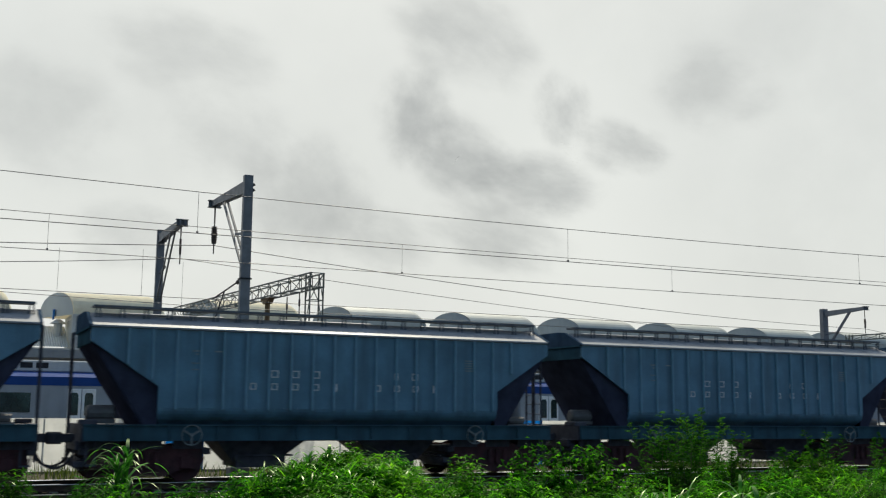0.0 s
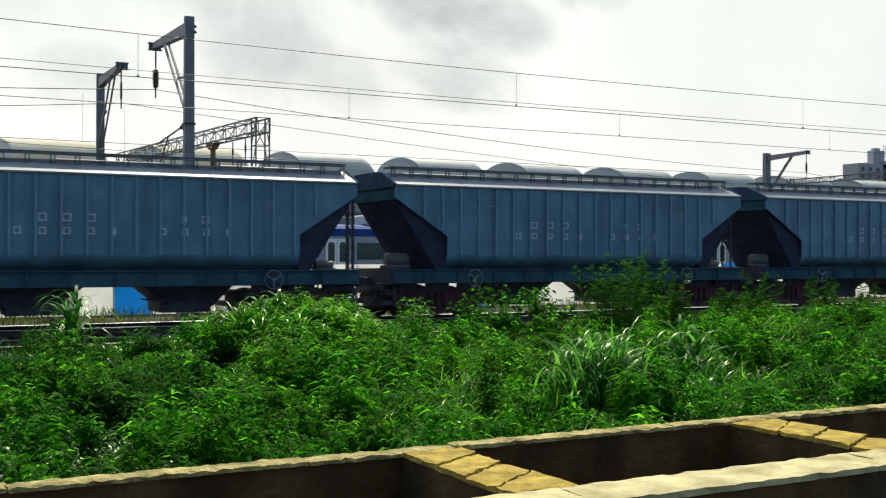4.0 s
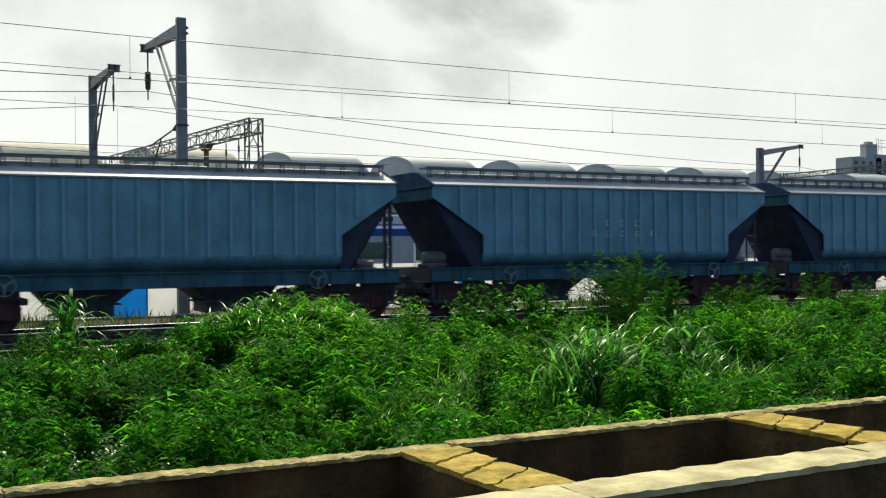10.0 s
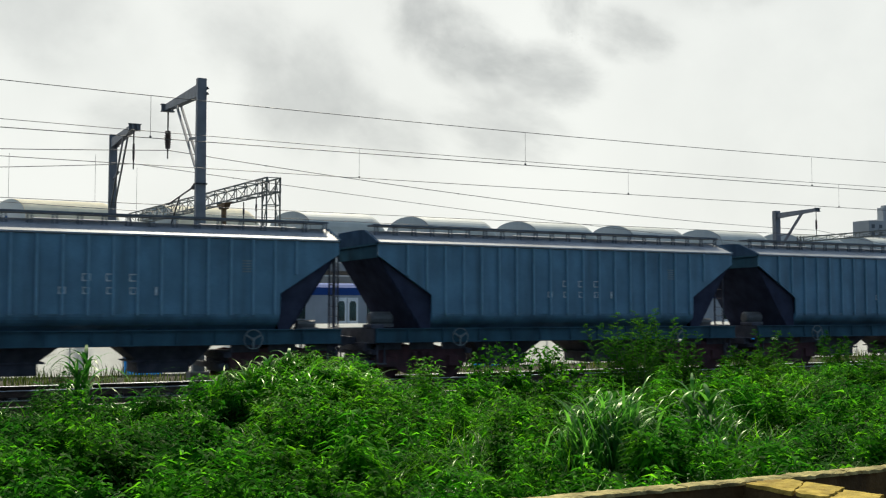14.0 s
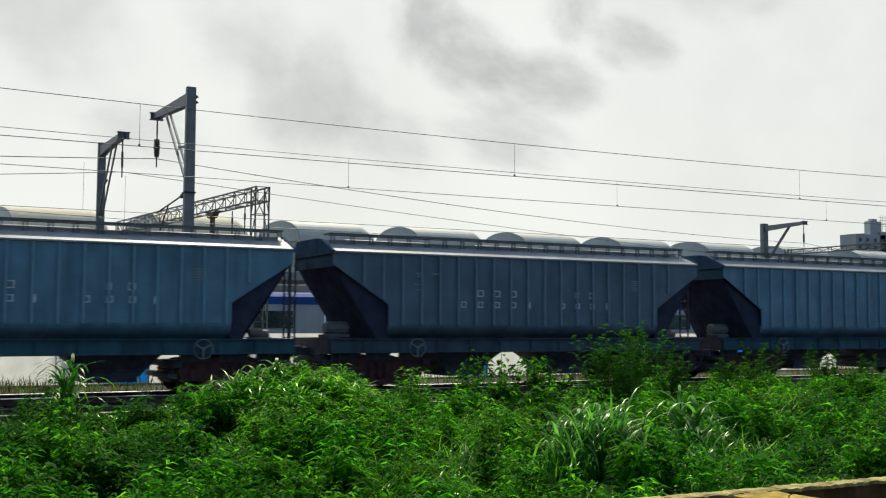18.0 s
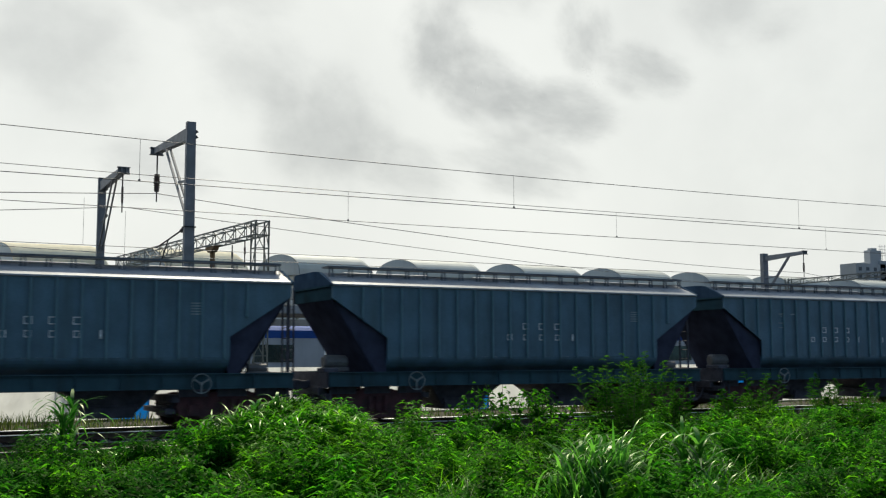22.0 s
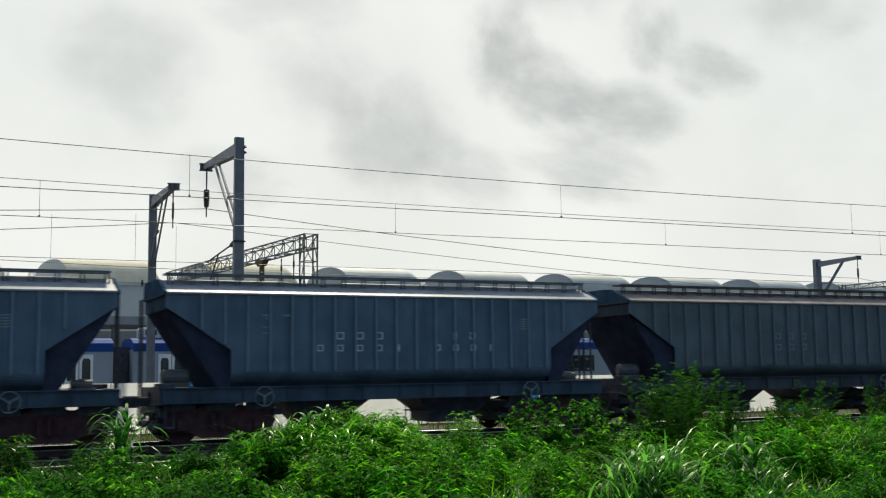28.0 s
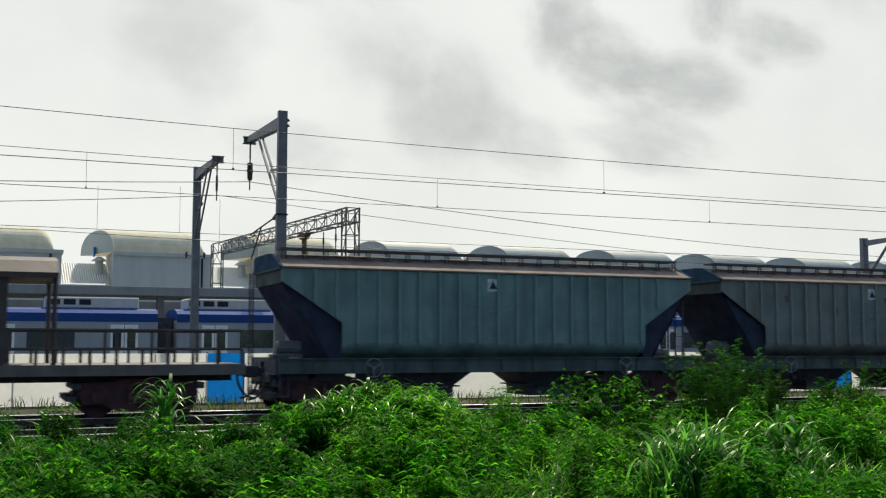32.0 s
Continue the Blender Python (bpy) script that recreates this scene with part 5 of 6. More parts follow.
def sheds():
    """A row of white buildings under barrel-vault roofs, linked by low corrugated roofs."""
    Y, W, STEP = 75.0, 4.6, 9.9
    wall_m = mat("shed_wall_white", (0.62, 0.64, 0.62), 0.8, 0, 0.08, 0.6, 20, 0.1, streak=0.3, dirt=(0.48, 0.5, 0.48))
    vault_m = sheet_mat("vault_sheet_cream", (0.97, 0.89, 0.68), 0.15)
    vault_g = mat("vault_sheet_grey", (0.50, 0.52, 0.48), 0.7, 0.0, 0.12, 0.8, 20, 0.1)
    gable_m = mat("gable_white", (0.46, 0.51, 0.53), 0.6, 0, 0.06, 0.8, 20, 0.05)
    gable_g = mat("gable_grey", (0.33, 0.38, 0.41), 0.6, 0, 0.08, 0.8, 20, 0.05, streak=0.3)
    low_m = mat("low_roof_sheet", (0.60, 0.61, 0.58), 0.5, 0.1, 0.1, 0.8, 20, 0.1)
    n = 18

    def arch(i, r=1.0):
        a = math.pi * i / n
        return (W / 2 - W / 2 * math.cos(a) * r, 1.62 * math.sin(a) ** 0.8 * r)

    for k in range(-2, 12):
        x = 7.76 + STEP * k
        s = thing("vaulted_shed", pose(x, Y, 0), "white shed with a barrel-vault sheet roof", "shed", "row of vaulted sheds")
        z0 = 8.0
        skew = -0.38
        bm = bmesh.new()
        a = [bm.verts.new((arch(i)[0] * skew, arch(i)[0], z0 + arch(i)[1])) for i in range(n + 1)]
        ends = [[bm.verts.new((u, arch(i)[0], z0 + arch(i)[1] * q)) for i in range(n + 1)] for u, q in ((5.15, 1.0), (5.45, 0.94), (5.72, 0.80), (5.92, 0.58), (6.05, 0.30), (6.10, 0.0))]
        for p, q in zip([a] + ends, ends):
            for i in range(n):
                bm.faces.new((p[i], p[i + 1], q[i + 1], q[i]))
        part("vault", bm, vault_m if k < 2 else vault_g, s, "cream sheet barrel vault" if k < 2 else "grey-green sheet barrel vault")
        bm = bmesh.new()
        g = [bm.verts.new((arch(i)[0] * skew - 0.03, arch(i)[0], z0 + arch(i)[1] - 0.02)) for i in range(n + 1)]
        bm.faces.new(g)
        part("gable", bm, gable_m if k < 1 else gable_g, s, "pale arched gable end" if k < 1 else "grey arched gable end")
        if k == 0:
            bm = bmesh.new()
            box(bm, W * 0.55 * skew - 0.12, W * 0.55 * skew - 0.02, W * 0.55 - 0.3, W * 0.55 + 0.3, z0 - 0.2, z0 + 0.45)
            part("gable_vent", bm, M_BLUEBOX, s, "small blue vent box in the gable")
        bm = bmesh.new()
        box(bm, -0.03, 6.6, 0.0, W, GROUND, z0 - 0.25)
        part("wall", bm, wall_m, s, "white clad wall")
        bm = bmesh.new()
        box(bm, -0.06, 6.7, -0.10, W, z0 - 0.25, z0)
        part("fascia", bm, low_m, s)
        # pipe on the wall
        bm = bmesh.new()
        rod(bm, (5.9, -0.12, 4.9), (5.9, -0.12, z0 - 0.3), 0.07)
        part("downpipe", bm, M_STEEL, s, "dark downpipe")
        # low corrugated roof in the bay beside it
        bm = bmesh.new()
        cols = 40
        for i in range(cols):
            u0, u1 = 6.72 + 3.05 * i / cols, 6.72 + 3.05 * (i + 1) / cols
            d = 0.05 if i % 2 else 0.0
            v = [bm.verts.new(p) for p in ((u0, 0.3, 5.8 + d), (u1, 0.3, 5.8 + 0.05 - d), (u1, 4.0, 7.4 + 0.05 - d), (u0, 4.0, 7.4 + d))]
            bm.faces.new(v)
        part("low_roof", bm, low_m, s, "pale corrugated lean-to roof")
        bm = bmesh.new()
        box(bm, 6.7, 9.78, 0.35, 4.2, GROUND, 5.75)
        part("bay_wall", bm, wall_m, s)
        bm = bmesh.new()
        rod(bm, (9.2, 2.4, 6.6), (9.2, 2.4, 7.5), 0.28, 10)
        rod(bm, (9.2, 2.4, 7.5), (9.2, 2.4, 7.8), 0.55, 12, 0.15)
        part("roof_ventilator", bm, low_m, s, "round roof ventilator")


sheds()


def apartment_block():
    Y = 300.0
    b = thing("apartment_building", pose(9, Y, GROUND), "distant grey apartment building with rooftop tanks", "building")
    con = mat("far_concrete", (0.44, 0.45, 0.45), 0.85, 0, 0.12, 0.1, 2, 0.0)
    dark = mat("far_window", (0.09, 0.10, 0.11), 0.4, 0, 0.15, 0.5, 4, 0.0)
    top = 38.8 - GROUND
    def blockp(name, x0, x1, d, z):
        bm = bmesh.new()
        box(bm, x0, x1, 0, d, 0, z)
        return part(name, bm, con, b)
    blockp("wing", 335, 352, 8, top)
    blockp("main_wall", 349, 415, 12, top + 1.4)
    for x0, x1, z in ((344.5, 351, 44.4), (360, 365.6, 44.8), (392, 400, 44.4)):
        bm = bmesh.new()
        box(bm, x0, x1, 1, 4, top, z - GROUND)
        box(bm, x0 + 1.5, x1 - 2.0, 1.5, 3.5, z - GROUND, z - GROUND + 1.0)
        part("roof_tower", bm, con, b)
    me = mesh_of("window", lambda q: box(q, 0, 1.7, -0.1, 0.05, 0, 1.5), dark)
    bal = mesh_of("balcony", lambda q: box(q, 0, 3.2, -1.1, 0, 0, 1.0), con)
    for fl in range(12):
        z = top - 3.0 - 3.0 * fl
        if z < 2:
            break
        for i in range(18):
            x = 336.5 + 4.3 * i
            put("window", me, b, m=pose(x, 0, z))
            if i % 3 == 1:
                put("balcony", bal, b, m=pose(x - 0.8, 0, z - 1.0))
    bm = bmesh.new()
    for x in (352.8, 354.0, 355.6):
        rod(bm, (x, 3, top), (x, 3, top + 8.4), 0.1, 4)
    for k in range(4):
        rod(bm, (351.8, 3, top + 4 + 1.2 * k), (356.5 + 0.6 * k, 3, top + 4 + 1.2 * k), 0.08, 4)
    part("antenna", bm, con, b, "thin rooftop antennas")


apartment_block()
# ---- vegetation between the basin and the tracks ----
L_WEED = leaf_mat("weed_leaf", (0.023, 0.114, 0.0060), (0.092, 0.302, 0.0130), 0.6, 0.42, 0.025)
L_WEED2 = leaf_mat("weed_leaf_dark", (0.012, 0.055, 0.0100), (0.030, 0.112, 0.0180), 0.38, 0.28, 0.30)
L_GRASS = leaf_mat("grass_blade", (0.026, 0.115, 0.005), (0.085, 0.260, 0.010), 0.56, 0.38, 0.03)
# darker copy of weed_leaf: shade at the field's sides put into the colour
L_DIM = leaf_mat("weed_leaf_shaded", (0.012, 0.071, 0.0065), (0.039, 0.156, 0.0105), 0.55, 0.42, 0.03)
L_DRY = leaf_mat("dry_grass", (0.035, 0.055, 0.0180), (0.090, 0.105, 0.0350), 0.4, 0.6, 0.02)
L_REED = leaf_mat("reed_blade", (0.030, 0.120, 0.022), (0.112, 0.310, 0.060), 0.50, 0.38, 0.06)
L_FROND = leaf_mat("frond_leaflet", (0.022, 0.096, 0.0067), (0.057, 0.180, 0.0108), 0.58, 0.5, 0.03)
L_HEAP = leaf_mat("heap_leaf", (0.033, 0.138, 0.0080), (0.112, 0.330, 0.0170), 0.6, 0.35, 0.06)
L_SHRUB = leaf_mat("shrub_leaf", (0.018, 0.088, 0.0055), (0.073, 0.238, 0.0100), 0.6, 0.42, 0.025)
RNG = np.random.default_rng(11)


def ground_z(x, y):
    return GROUND + float(mound(x, y)) * 0.9


def leaf_arrays(P, out, size, width, fold=0.25, droop=0.3):
    """Pointed folded leaves: base points, outward ways, lengths, widths."""
    n = len(P)
    out = out / np.linalg.norm(out, axis=1, keepdims=True)
    side = np.cross(out, np.array([0, 0, 1.0])) + 1e-6
    side /= np.linalg.norm(side, axis=1, keepdims=True)
    roll = RNG.uniform(-0.7, 0.7, n)[:, None]
    up = np.cross(side, out)
    side, up = side * np.cos(roll) + up * np.sin(roll), up * np.cos(roll) - side * np.sin(roll)
    L, W = size[:, None], width[:, None]
    mid = P + out * L * 0.45
    v = np.stack([P, mid + side * W / 2 + up * W * fold, mid - side * W / 2 + up * W * fold, P + out * L - np.array([0, 0, 1.0]) * L * droop], 1)
    f = np.array([(0, 1, 2), (1, 3, 2)])[None] + 4 * np.arange(n)[:, None, None]
    return v.reshape(-1, 3), f.reshape(-1, 3)


def blade_arrays(P, az, L, W, lean, curl, segs=5, late=0.0):
    """Arching grass blades; late moves the bend towards the tip."""
    n = len(P)
    h = np.stack([np.cos(az), np.sin(az), 0 * az], 1)
    s = np.stack([-np.sin(az), np.cos(az), 0 * az], 1)
    verts = []
    p = P.copy()
    ang = lean.copy()
    for k in range(segs + 1):
        w = W * (1 - (k / segs) ** 1.6) * (0.55 + 0.45 * min(1, k / 1.5)) + 0.0008
        verts += [p - s * w[:, None] / 2, p + s * w[:, None] / 2]
        d = h * np.sin(ang)[:, None] + np.array([0, 0, 1.0]) * np.cos(ang)[:, None]
        p = p + d * (L / segs)[:, None]
        ang = ang + curl / segs * (1 + late * (2 * (k + 1) / segs - 1.2))
    v = np.stack(verts, 1)
    q = np.array([(2 * k, 2 * k + 1, 2 * k + 3, 2 * k + 2) for k in range(segs)])
    f = q[None] + 2 * (segs + 1) * np.arange(n)[:, None, None]
    return v.reshape(-1, 3), f.reshape(-1, 4)


def scatter(n, y0, y1):
    """Plant places over the weed field, thinning with distance."""
    y = y0 + (y1 - y0) * RNG.uniform(0, 1, n) ** 1.15
    x = RNG.uniform(-0.10, 1.42, n) * y + RNG.uniform(-1.0, 1.0, n)
    return x, y


def patch(x, y, s, seed):
    """Slow random field in 0..1 by value noise on a grid."""
    r = np.random.default_rng(seed)
    g = r.uniform(0, 1, (64, 64))
    u, v = (x / s) % 63, (y / s) % 63
    i, j = u.astype(int), v.astype(int)
    a, b = u - i, v - j
    a, b = a * a * (3 - 2 * a), b * b * (3 - 2 * b)
    return (g[i, j] * (1 - a) + g[i + 1, j] * a) * (1 - b) + (g[i, j + 1] * (1 - a) + g[i + 1, j + 1] * a) * b


def centres(n, y0, y1, seed, gap):
    """Bush places that keep apart from one another."""
    r = np.random.default_rng(seed)
    out = []
    for _ in range(n * 12):
        y = y0 + (y1 - y0) * r.uniform() ** 1.1
        x = r.uniform(-0.12, 1.45) * y + r.uniform(-0.6, 0.6)
        if all((x - a) ** 2 + (y - b) ** 2 > (gap * (0.7 + 0.03 * y)) ** 2 for a, b in out):
            out.append((x, y))
            if len(out) == n:
                break
    return np.array(out)


def open_spot(C):
    """Leaves out the plants that would stand in the big grass clump or right before it."""
    rx, y = C[:, 0] / C[:, 1], C[:, 1]
    return C[~((rx > 0.68) & (rx < 0.775) & (y > 9.6) & (y < 12.2))]


def bush_leaves(name, C, stems, per, mat_, h0, h1, rad, size, slim, seed, label, low=0.15, whorl=1):
    """Bushy weeds: stems fan out from each centre, with alternate drooping leaves along them."""
    r = np.random.default_rng(seed)
    n = len(C)
    H = r.uniform(h0, h1, n) * np.where(C[:, 1] < 9.0, 0.72, 1.0) * (0.5 + 1.0 * patch(C[:, 0] + 30, C[:, 1] + 5, 2.0, seed)) / (1 + 0.9 * mound(C[:, 0], C[:, 1]))
    az = r.uniform(0, 6.283, (n, stems))
    lean = rad * np.sqrt(r.uniform(0.02, 1, (n, stems)))
    hs = H[:, None] * (1.0 - 0.35 * (lean / rad) ** 2) * r.uniform(0.75, 1.05, (n, stems))
    t = low + (1 - low) * (np.arange(per)[None, None] + r.uniform(0, 1, (n, stems, per))) / per
    sx = C[:, 0, None, None] + (lean * np.cos(az))[:, :, None] * (0.35 + 0.65 * t)
    sy = C[:, 1, None, None] + (lean * np.sin(az))[:, :, None] * (0.35 + 0.65 * t)
    sz = GROUND + mound(C[:, 0], C[:, 1])[:, None, None] + hs[:, :, None] * t
    P = np.repeat(np.stack([sx, sy, sz], 3).reshape(-1, 3), whorl, 0)
    tt = np.repeat(t.reshape(-1), whorl)
    a2 = r.uniform(0, 6.283, (n, stems, per))[..., None] + np.arange(whorl) * 6.283 / whorl + r.normal(0, 0.3, (n, stems, per, whorl))
    O = np.stack([np.cos(a2), np.sin(a2), r.uniform(-0.05, 0.6, a2.shape)], -1).reshape(-1, 3)
    k = len(P)
    sz_ = size * r.uniform(0.6, 1.35, k) * np.repeat(r.uniform(0.8, 1.3, n), stems * per * whorl) * (1.2 - 0.55 * tt)
    v, f = leaf_arrays(P, O, sz_, sz_ * slim * r.uniform(0.8, 1.2, k), 0.2, 0.35)
    bulk(name, v, f, mat_, label, "weeds")


def grass_clump(name, x, y, blades, H, mat_, label, group, seed, width=0.022, wide=0.25, late=0.0):
    r = np.random.default_rng(seed)
    g = thing(name, pose(x, y, ground_z(x, y)), label, "grass", group)
    for piece in range(3):
        n = blades // 3
        P = np.stack([r.normal(0, wide, n), r.normal(0, wide, n), late * H * r.uniform(0, 0.55, n)], 1)
        v, f = blade_arrays(P, r.uniform(0, 6.283, n), H * r.uniform(0.65, 1.15, n) * (1 - 0.42 * late), width * r.uniform(0.7, 1.4, n), r.uniform(0.02, 0.34 - 0.15 * late, n), r.uniform(1.5, 2.9, n), 8, late)
        ob = bulk("tuft", v, f, mat_, kind="stuff")
        ob.parent = g
    return g


def shrub(x, y, H, seed, label, spread=0.35):
    """A feathery shrub: stems, side twigs and rows of small leaflets."""
    r = np.random.default_rng(seed)
    s = thing("shrub", pose(x, y, GROUND), label, "shrub", "feathery shrubs by the track")
    P, O, Z = [], [], []
    for k in range(10):
        a, lean = r.uniform(0, 6.283), r.uniform(0.05, spread)
        tip = np.array([math.cos(a) * lean * H * 0.95, math.sin(a) * lean * H * 0.95, H * r.uniform(0.6, 1.0)])
        base = np.array([math.cos(a) * 0.05, math.sin(a) * 0.05, 0])
        bm = bmesh.new()
        rod(bm, base, tip, 0.016, 5, 0.004)
        part("stem", bm, M_GREEN_STEM, s)
        for i in range(28):
            t = 0.12 + 0.88 * i / 27
            p = base + (tip - base) * t
            b = r.uniform(0, 6.283)
            ln = (0.06 + 0.42 * (1.02 - t)) * H * 0.85 * r.uniform(0.7, 1.2)
            d = np.array([math.cos(b), math.sin(b), r.uniform(0.35, 0.85)])
            d /= np.linalg.norm(d)
            m = 16
            for q in range(m):
                f = (q + 1) / m
                pt = p + d * ln * f - np.array([0, 0, 0.22 * ln * f * f])
                for sgn in (-1, 1):
                    o = np.cross(d, (0, 0, 1)) * sgn + d * 0.6 + r.normal(0, 0.22, 3)
                    P.append(pt), O.append(o), Z.append(0.085 * r.uniform(0.7, 1.2) * (1.1 - 0.5 * f))
    Z = np.array(Z)
    v, f = leaf_arrays(np.array(P), np.array(O), Z, Z * 0.28, 0.1, 0.15)
    ob = bulk("foliage", v, f, L_FROND, kind="stuff")
    ob.parent = s
    return s


def broad_bush(x, y, H, seed):
    """An open bush: forked stems with large rounded leaves towards the tips."""
    r = np.random.default_rng(seed)
    s = thing("bush", pose(x, y, GROUND), "open broad-leaved green bush by the track", "bush", "broad-leaved bushes by the track")
    P, O, Z = [], [], []
    for k in range(9):
        a, lean = r.uniform(0, 6.283), r.uniform(0.1, 0.55)
        tip = np.array([math.cos(a) * lean * H, math.sin(a) * lean * H, H * r.uniform(0.75, 1.0)])
        bm = bmesh.new()
        rod(bm, (0, 0, 0), tip, 0.018, 5, 0.005)
        part("stem", bm, M_GREEN_STEM, s)
        for i in range(26):
            t = 0.35 + 0.65 * r.uniform() ** 0.7
            b = r.uniform(0, 6.283)
            P.append(tip * t + r.normal(0, 0.05, 3))
            O.append((math.cos(b), math.sin(b), r.uniform(-0.3, 0.4)))
            Z.append(r.uniform(0.10, 0.19))
    Z = np.array(Z)
    v, f = leaf_arrays(np.array(P), np.array(O), Z, Z * 0.62, 0.12, 0.3)
    ob = bulk("foliage", v, f, L_SHRUB, kind="stuff")
    ob.parent = s
    return s


def reed(x, y, H, blades, seed):
    """A reed plant: upright stem, long blades that arch over and hang."""
    r = np.random.default_rng(seed)
    g = thing("reed_plant", pose(x, y, ground_z(x, y)), "tall green reed plant with long drooping blades", "plant", "tall reeds among the weeds")
    bm = bmesh.new()
    rod(bm, (0, 0, 0), (r.uniform(-0.05, 0.05), r.uniform(-0.05, 0.05), H * 0.92), 0.016, 6, 0.006)
    part("stem", bm, M_GREEN_STEM, g)
    n = blades
    t = np.linspace(0.25, 0.95, n)
    P = np.stack([0 * t, 0 * t, t * H * 0.92], 1)
    v, f = blade_arrays(P, np.arange(n) * 2.5 + r.normal(0, 0.4, n), (0.74 + 0.28 * r.uniform(0, 1, n)) * H * (1.15 - 0.55 * t), 0.075 * r.uniform(0.8, 1.2, n), r.uniform(0.2, 0.6, n), r.uniform(1.7, 2.6, n), 8)
    ob = bulk("foliage", v, f, L_REED, kind="stuff")
    ob.parent = g
    return g


def vegetation():
    field = open_spot(centres(370, 5.5, 22.0, 41, 0.66))
    field = field[field[:, 1] > 6.9]
    ratio = field[:, 0] / field[:, 1]
    # dull: field sides and wall edge, planted with the shade-darkened leaf
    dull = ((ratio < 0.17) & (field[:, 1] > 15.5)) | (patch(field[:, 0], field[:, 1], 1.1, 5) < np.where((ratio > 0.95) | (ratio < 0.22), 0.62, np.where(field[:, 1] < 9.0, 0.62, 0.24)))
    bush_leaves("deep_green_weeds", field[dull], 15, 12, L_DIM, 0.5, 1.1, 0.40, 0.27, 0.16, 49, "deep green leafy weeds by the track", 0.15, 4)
    bush_leaves("leafy_weeds", field[~dull], 15, 12, L_WEED, 0.5, 1.25, 0.38, 0.28, 0.155, 42, "dense bright green leafy weeds", 0.15, 4)
    broad = open_spot(centres(150, 5.5, 22.0, 43, 1.0))
    ratio = broad[:, 0] / broad[:, 1]
    broad = broad[~((ratio < 0.17) & (broad[:, 1] > 15.5)) & (broad[:, 1] > 6.6)]
    bush_leaves("broad_weeds", broad, 14, 12, L_SHRUB, 0.55, 1.3, 0.42, 0.16, 0.34, 44, "green bushy weeds with broader leaves", 0.2, 4)
    r = np.random.default_rng(77)
    ry = r.uniform(17.6, 20.6, 44)
    heap = np.stack([(0.350 + r.normal(0, 0.040, 44)) * ry, ry], 1)
    bush_leaves("heap_growth", heap, 16, 14, L_HEAP, 1.15, 1.4, 0.50, 0.30, 0.15, 78, "tall bright leafy growth on a heap by the track", 0.3, 4)
    # both undergrowths kept dark: shade between the weeds put into leaf colour
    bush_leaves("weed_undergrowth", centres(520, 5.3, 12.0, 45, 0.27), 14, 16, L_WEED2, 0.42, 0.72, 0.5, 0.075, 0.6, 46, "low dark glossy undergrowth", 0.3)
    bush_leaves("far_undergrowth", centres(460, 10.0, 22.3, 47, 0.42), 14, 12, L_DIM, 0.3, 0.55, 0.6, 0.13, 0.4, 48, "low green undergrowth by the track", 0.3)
    # long grass through the field
    n = 26000
    x, y = scatter(n, 5.6, 22.4)
    keep = patch(x + 13, y + 21, 1.9, 8) > 0.55
    x, y = x[keep], y[keep]
    n = len(x)
    P = np.stack([x, y, GROUND + mound(x, y)], 1)
    v, f = blade_arrays(P, RNG.uniform(0, 6.283, n), RNG.uniform(0.6, 1.15, n), RNG.uniform(0.012, 0.028, n), RNG.uniform(0.05, 0.5, n), RNG.uniform(0.9, 2.4, n))
    bulk("long_grass", v, f, L_GRASS, "long arching green grass among the weeds", "grass")
    lab = "tall clump of broad arching grass blades"
    for i, (rx, y, H, w) in enumerate([(0.330, 19.3, 1.30, 0.4), (0.36, 19.3, 1.30, 0.45), (0.39, 19.5, 1.15, 0.45), (0.43, 20.0, 0.95, 0.5), (0.09, 20.5, 1.2, 0.3), (0.22, 20.6, 1.1, 0.5), (0.01, 20.0, 1.2, 0.4)]):
        grass_clump("grass_clump", rx * y, y, 230 if w > 0.3 else 70, H, L_HEAP, lab, "tall grass clumps", 20 + i, 0.045, w)
    for i, (rx, y, H, w) in enumerate([(0.730, 11.4, 1.50, 0.20), (0.705, 11.3, 1.40, 0.20), (0.745, 11.2, 1.25, 0.16), (0.715, 10.9, 1.20, 0.20), (0.865, 11.3, 1.10, 0.12), (0.885, 10.6, 1.0, 0.12), (0.88, 12.2, 1.2, 0.12)]):
        grass_clump("grass_clump", rx * y, y, 240 if w > 0.15 else 42, H, L_REED, "mounded clump of broad pale-green drooping blades", "tall grass clumps", 50 + i, 0.044, w, 0.8)
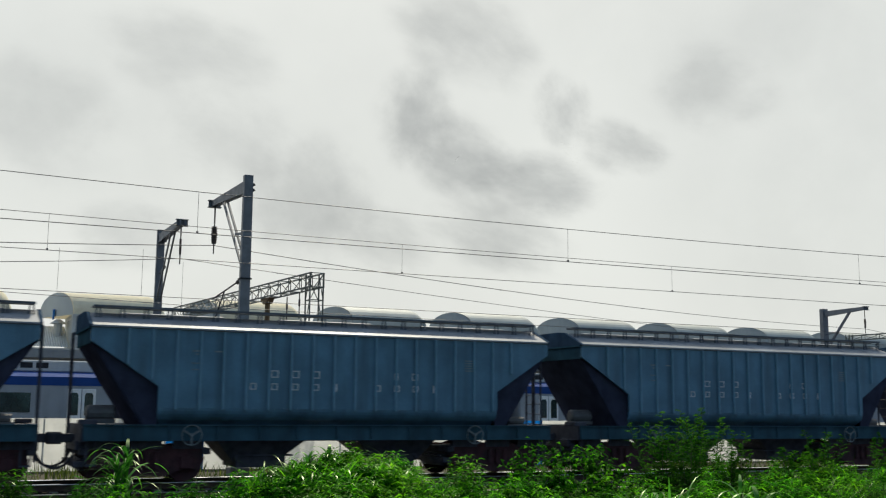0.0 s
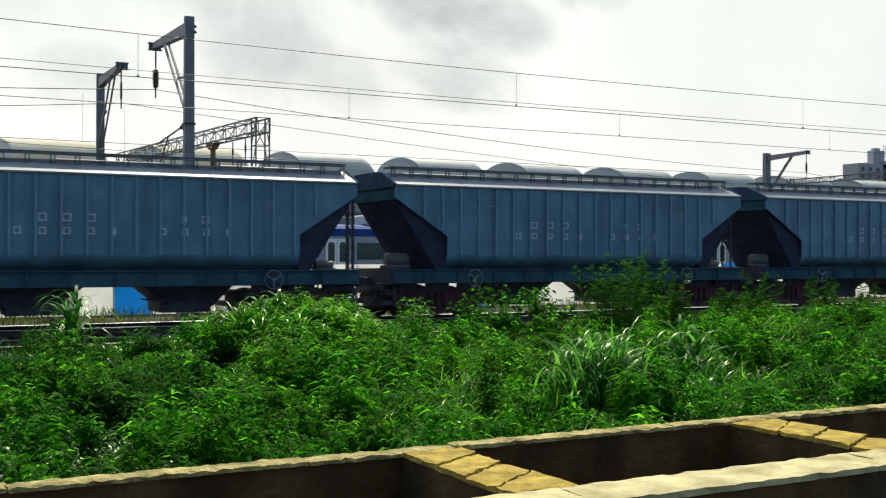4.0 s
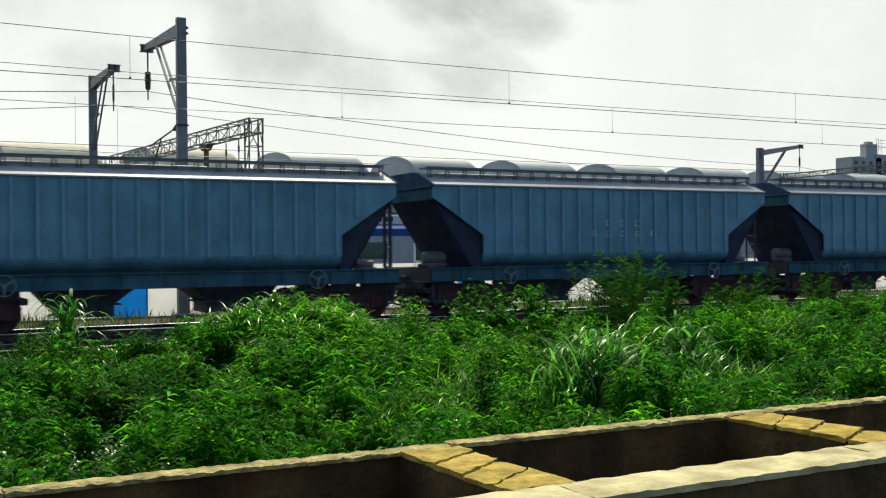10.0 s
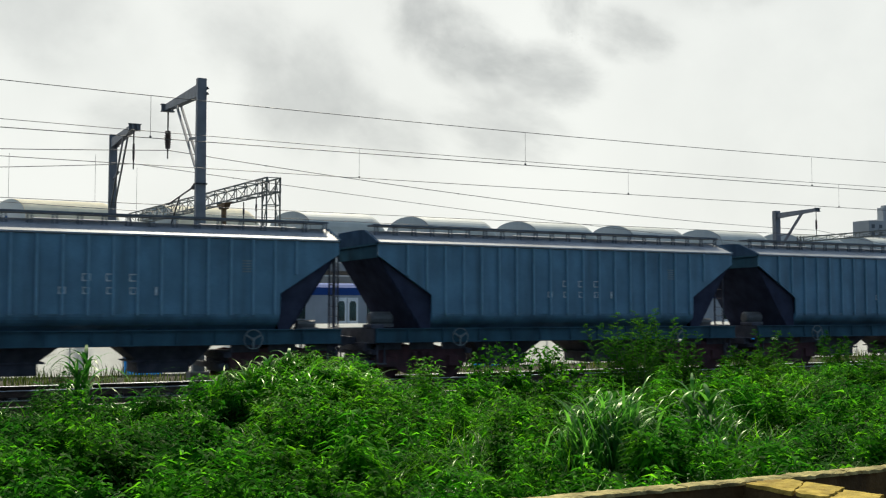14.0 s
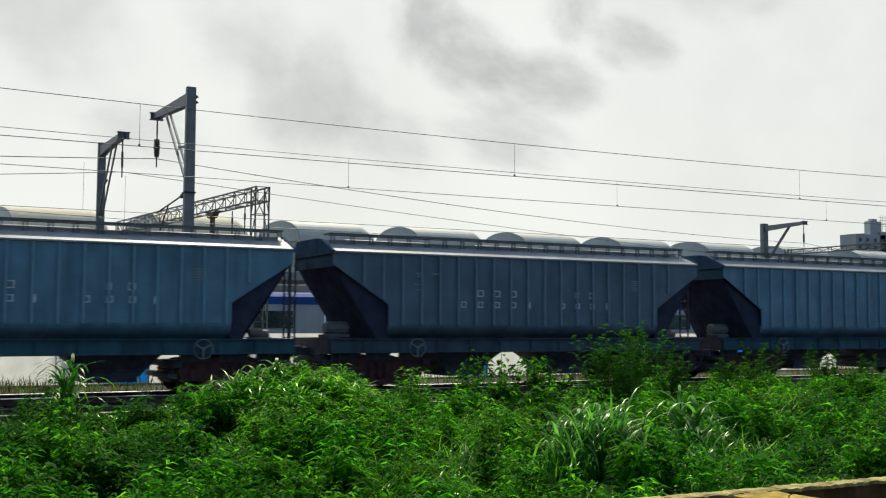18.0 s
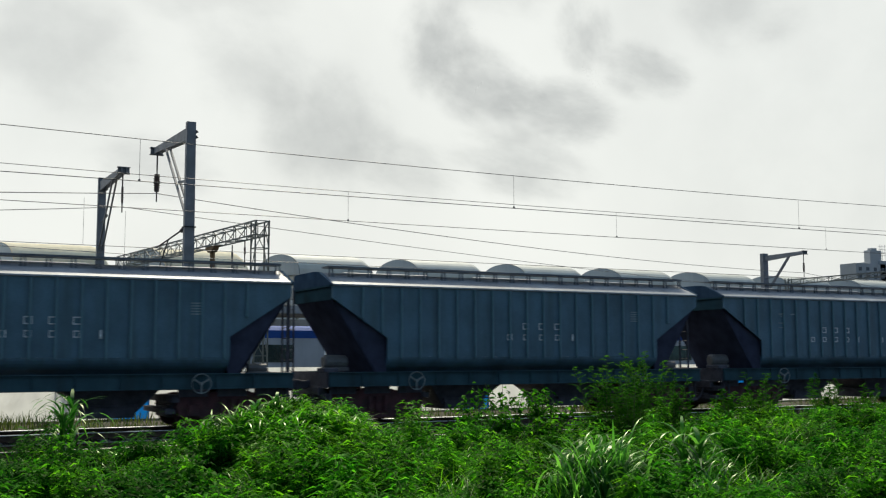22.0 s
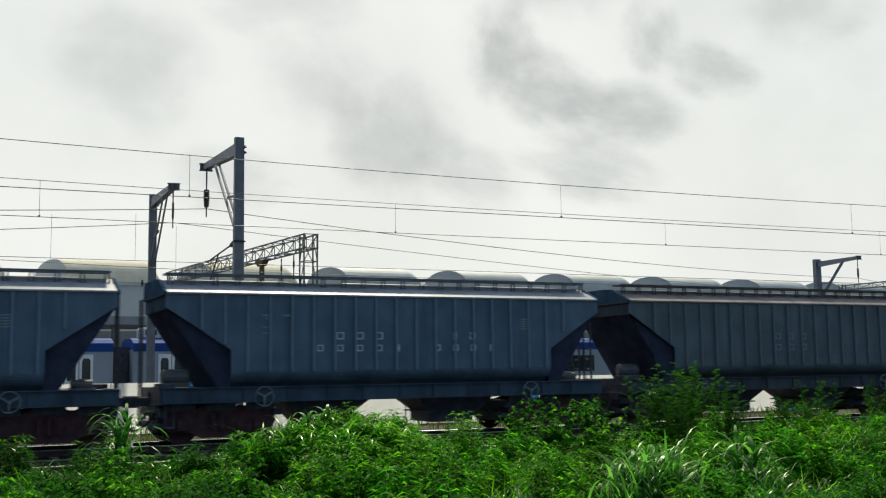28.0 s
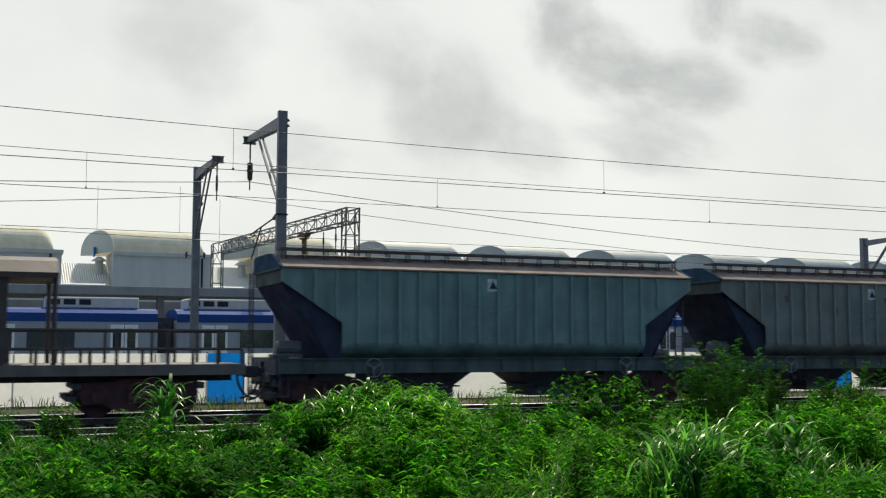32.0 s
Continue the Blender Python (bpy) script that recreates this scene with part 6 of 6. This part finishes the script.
    for i, (rx, y, H) in enumerate([(0.735, 21.0, 2.35), (0.80, 20.8, 2.45), (0.77, 20.2, 2.0), (0.97, 21.2, 1.95), (1.08, 21.5, 1.85), (0.83, 20.4, 1.9), (0.92, 20.8, 1.5), (1.16, 21.0, 1.5), (1.25, 21.2, 1.5)]):
        shrub(rx * y, y, H, 60 + i, "feathery green shrub rising above the weeds")
    for i, (rx, y, H) in enumerate([(0.565, 21.2, 1.45), (0.60, 21.4, 1.7), (0.635, 21.2, 1.6), (0.66, 21.3, 1.35)]):
        broad_bush(rx * y, y, H, 130 + i)
    reed(0.156 * 21.3, 21.3, 1.60, 30, 91)
    reed(0.148 * 21.0, 21.0, 1.5, 22, 95)
    reed(0.05 * 21.0, 21.0, 1.0, 10, 93)
    for i, (rx, y, H) in enumerate([(0.325, 19.4, 0.85), (0.345, 19.2, 0.85), (0.37, 19.5, 0.8), (0.41, 19.9, 0.8), (0.70, 11.6, 1.15), (0.73, 11.8, 1.2), (0.76, 11.6, 1.1), (0.845, 12.4, 1.3), (0.87, 12.0, 1.2)]):
        reed(rx * y, y, H, 24, 100 + i)
    # grass at the foot of the white wall
    n = 9000
    x, y = RNG.uniform(-6, 50, n), RNG.uniform(33.0, 41.7, n)
    keep = patch(x + 5, y, 1.3, 31) > 0.52
    P = np.stack([x, y, np.full(n, GROUND)], 1)[keep]
    n = len(P)
    v, f = blade_arrays(P, RNG.uniform(0, 6.283, n), RNG.uniform(0.2, 0.6, n), RNG.uniform(0.02, 0.05, n), RNG.uniform(0.02, 0.4, n), RNG.uniform(0.3, 1.5, n), 3)
    bulk("wall_grass", v, f, L_DRY, "rough dull grass along the white wall", "grass")


vegetation()
copings()


def motions():
    for n, w in TRAIN.items():
        walk(w, [(t, pose(s - n * PITCH, Y_TRAIN, 0)) for t, s in RUN])
    walk(VAN, [(t, pose(s - 39 * PITCH + VAN_X, Y_TRAIN, 0)) for t, s in RUN])
    for ob, az, el, tilt, far in CLOUDS:
        walk(ob, [(t, cloud_pose(az, el, tilt, far, t)) for t in (0, 8, 16, 24, 32)])


motions()
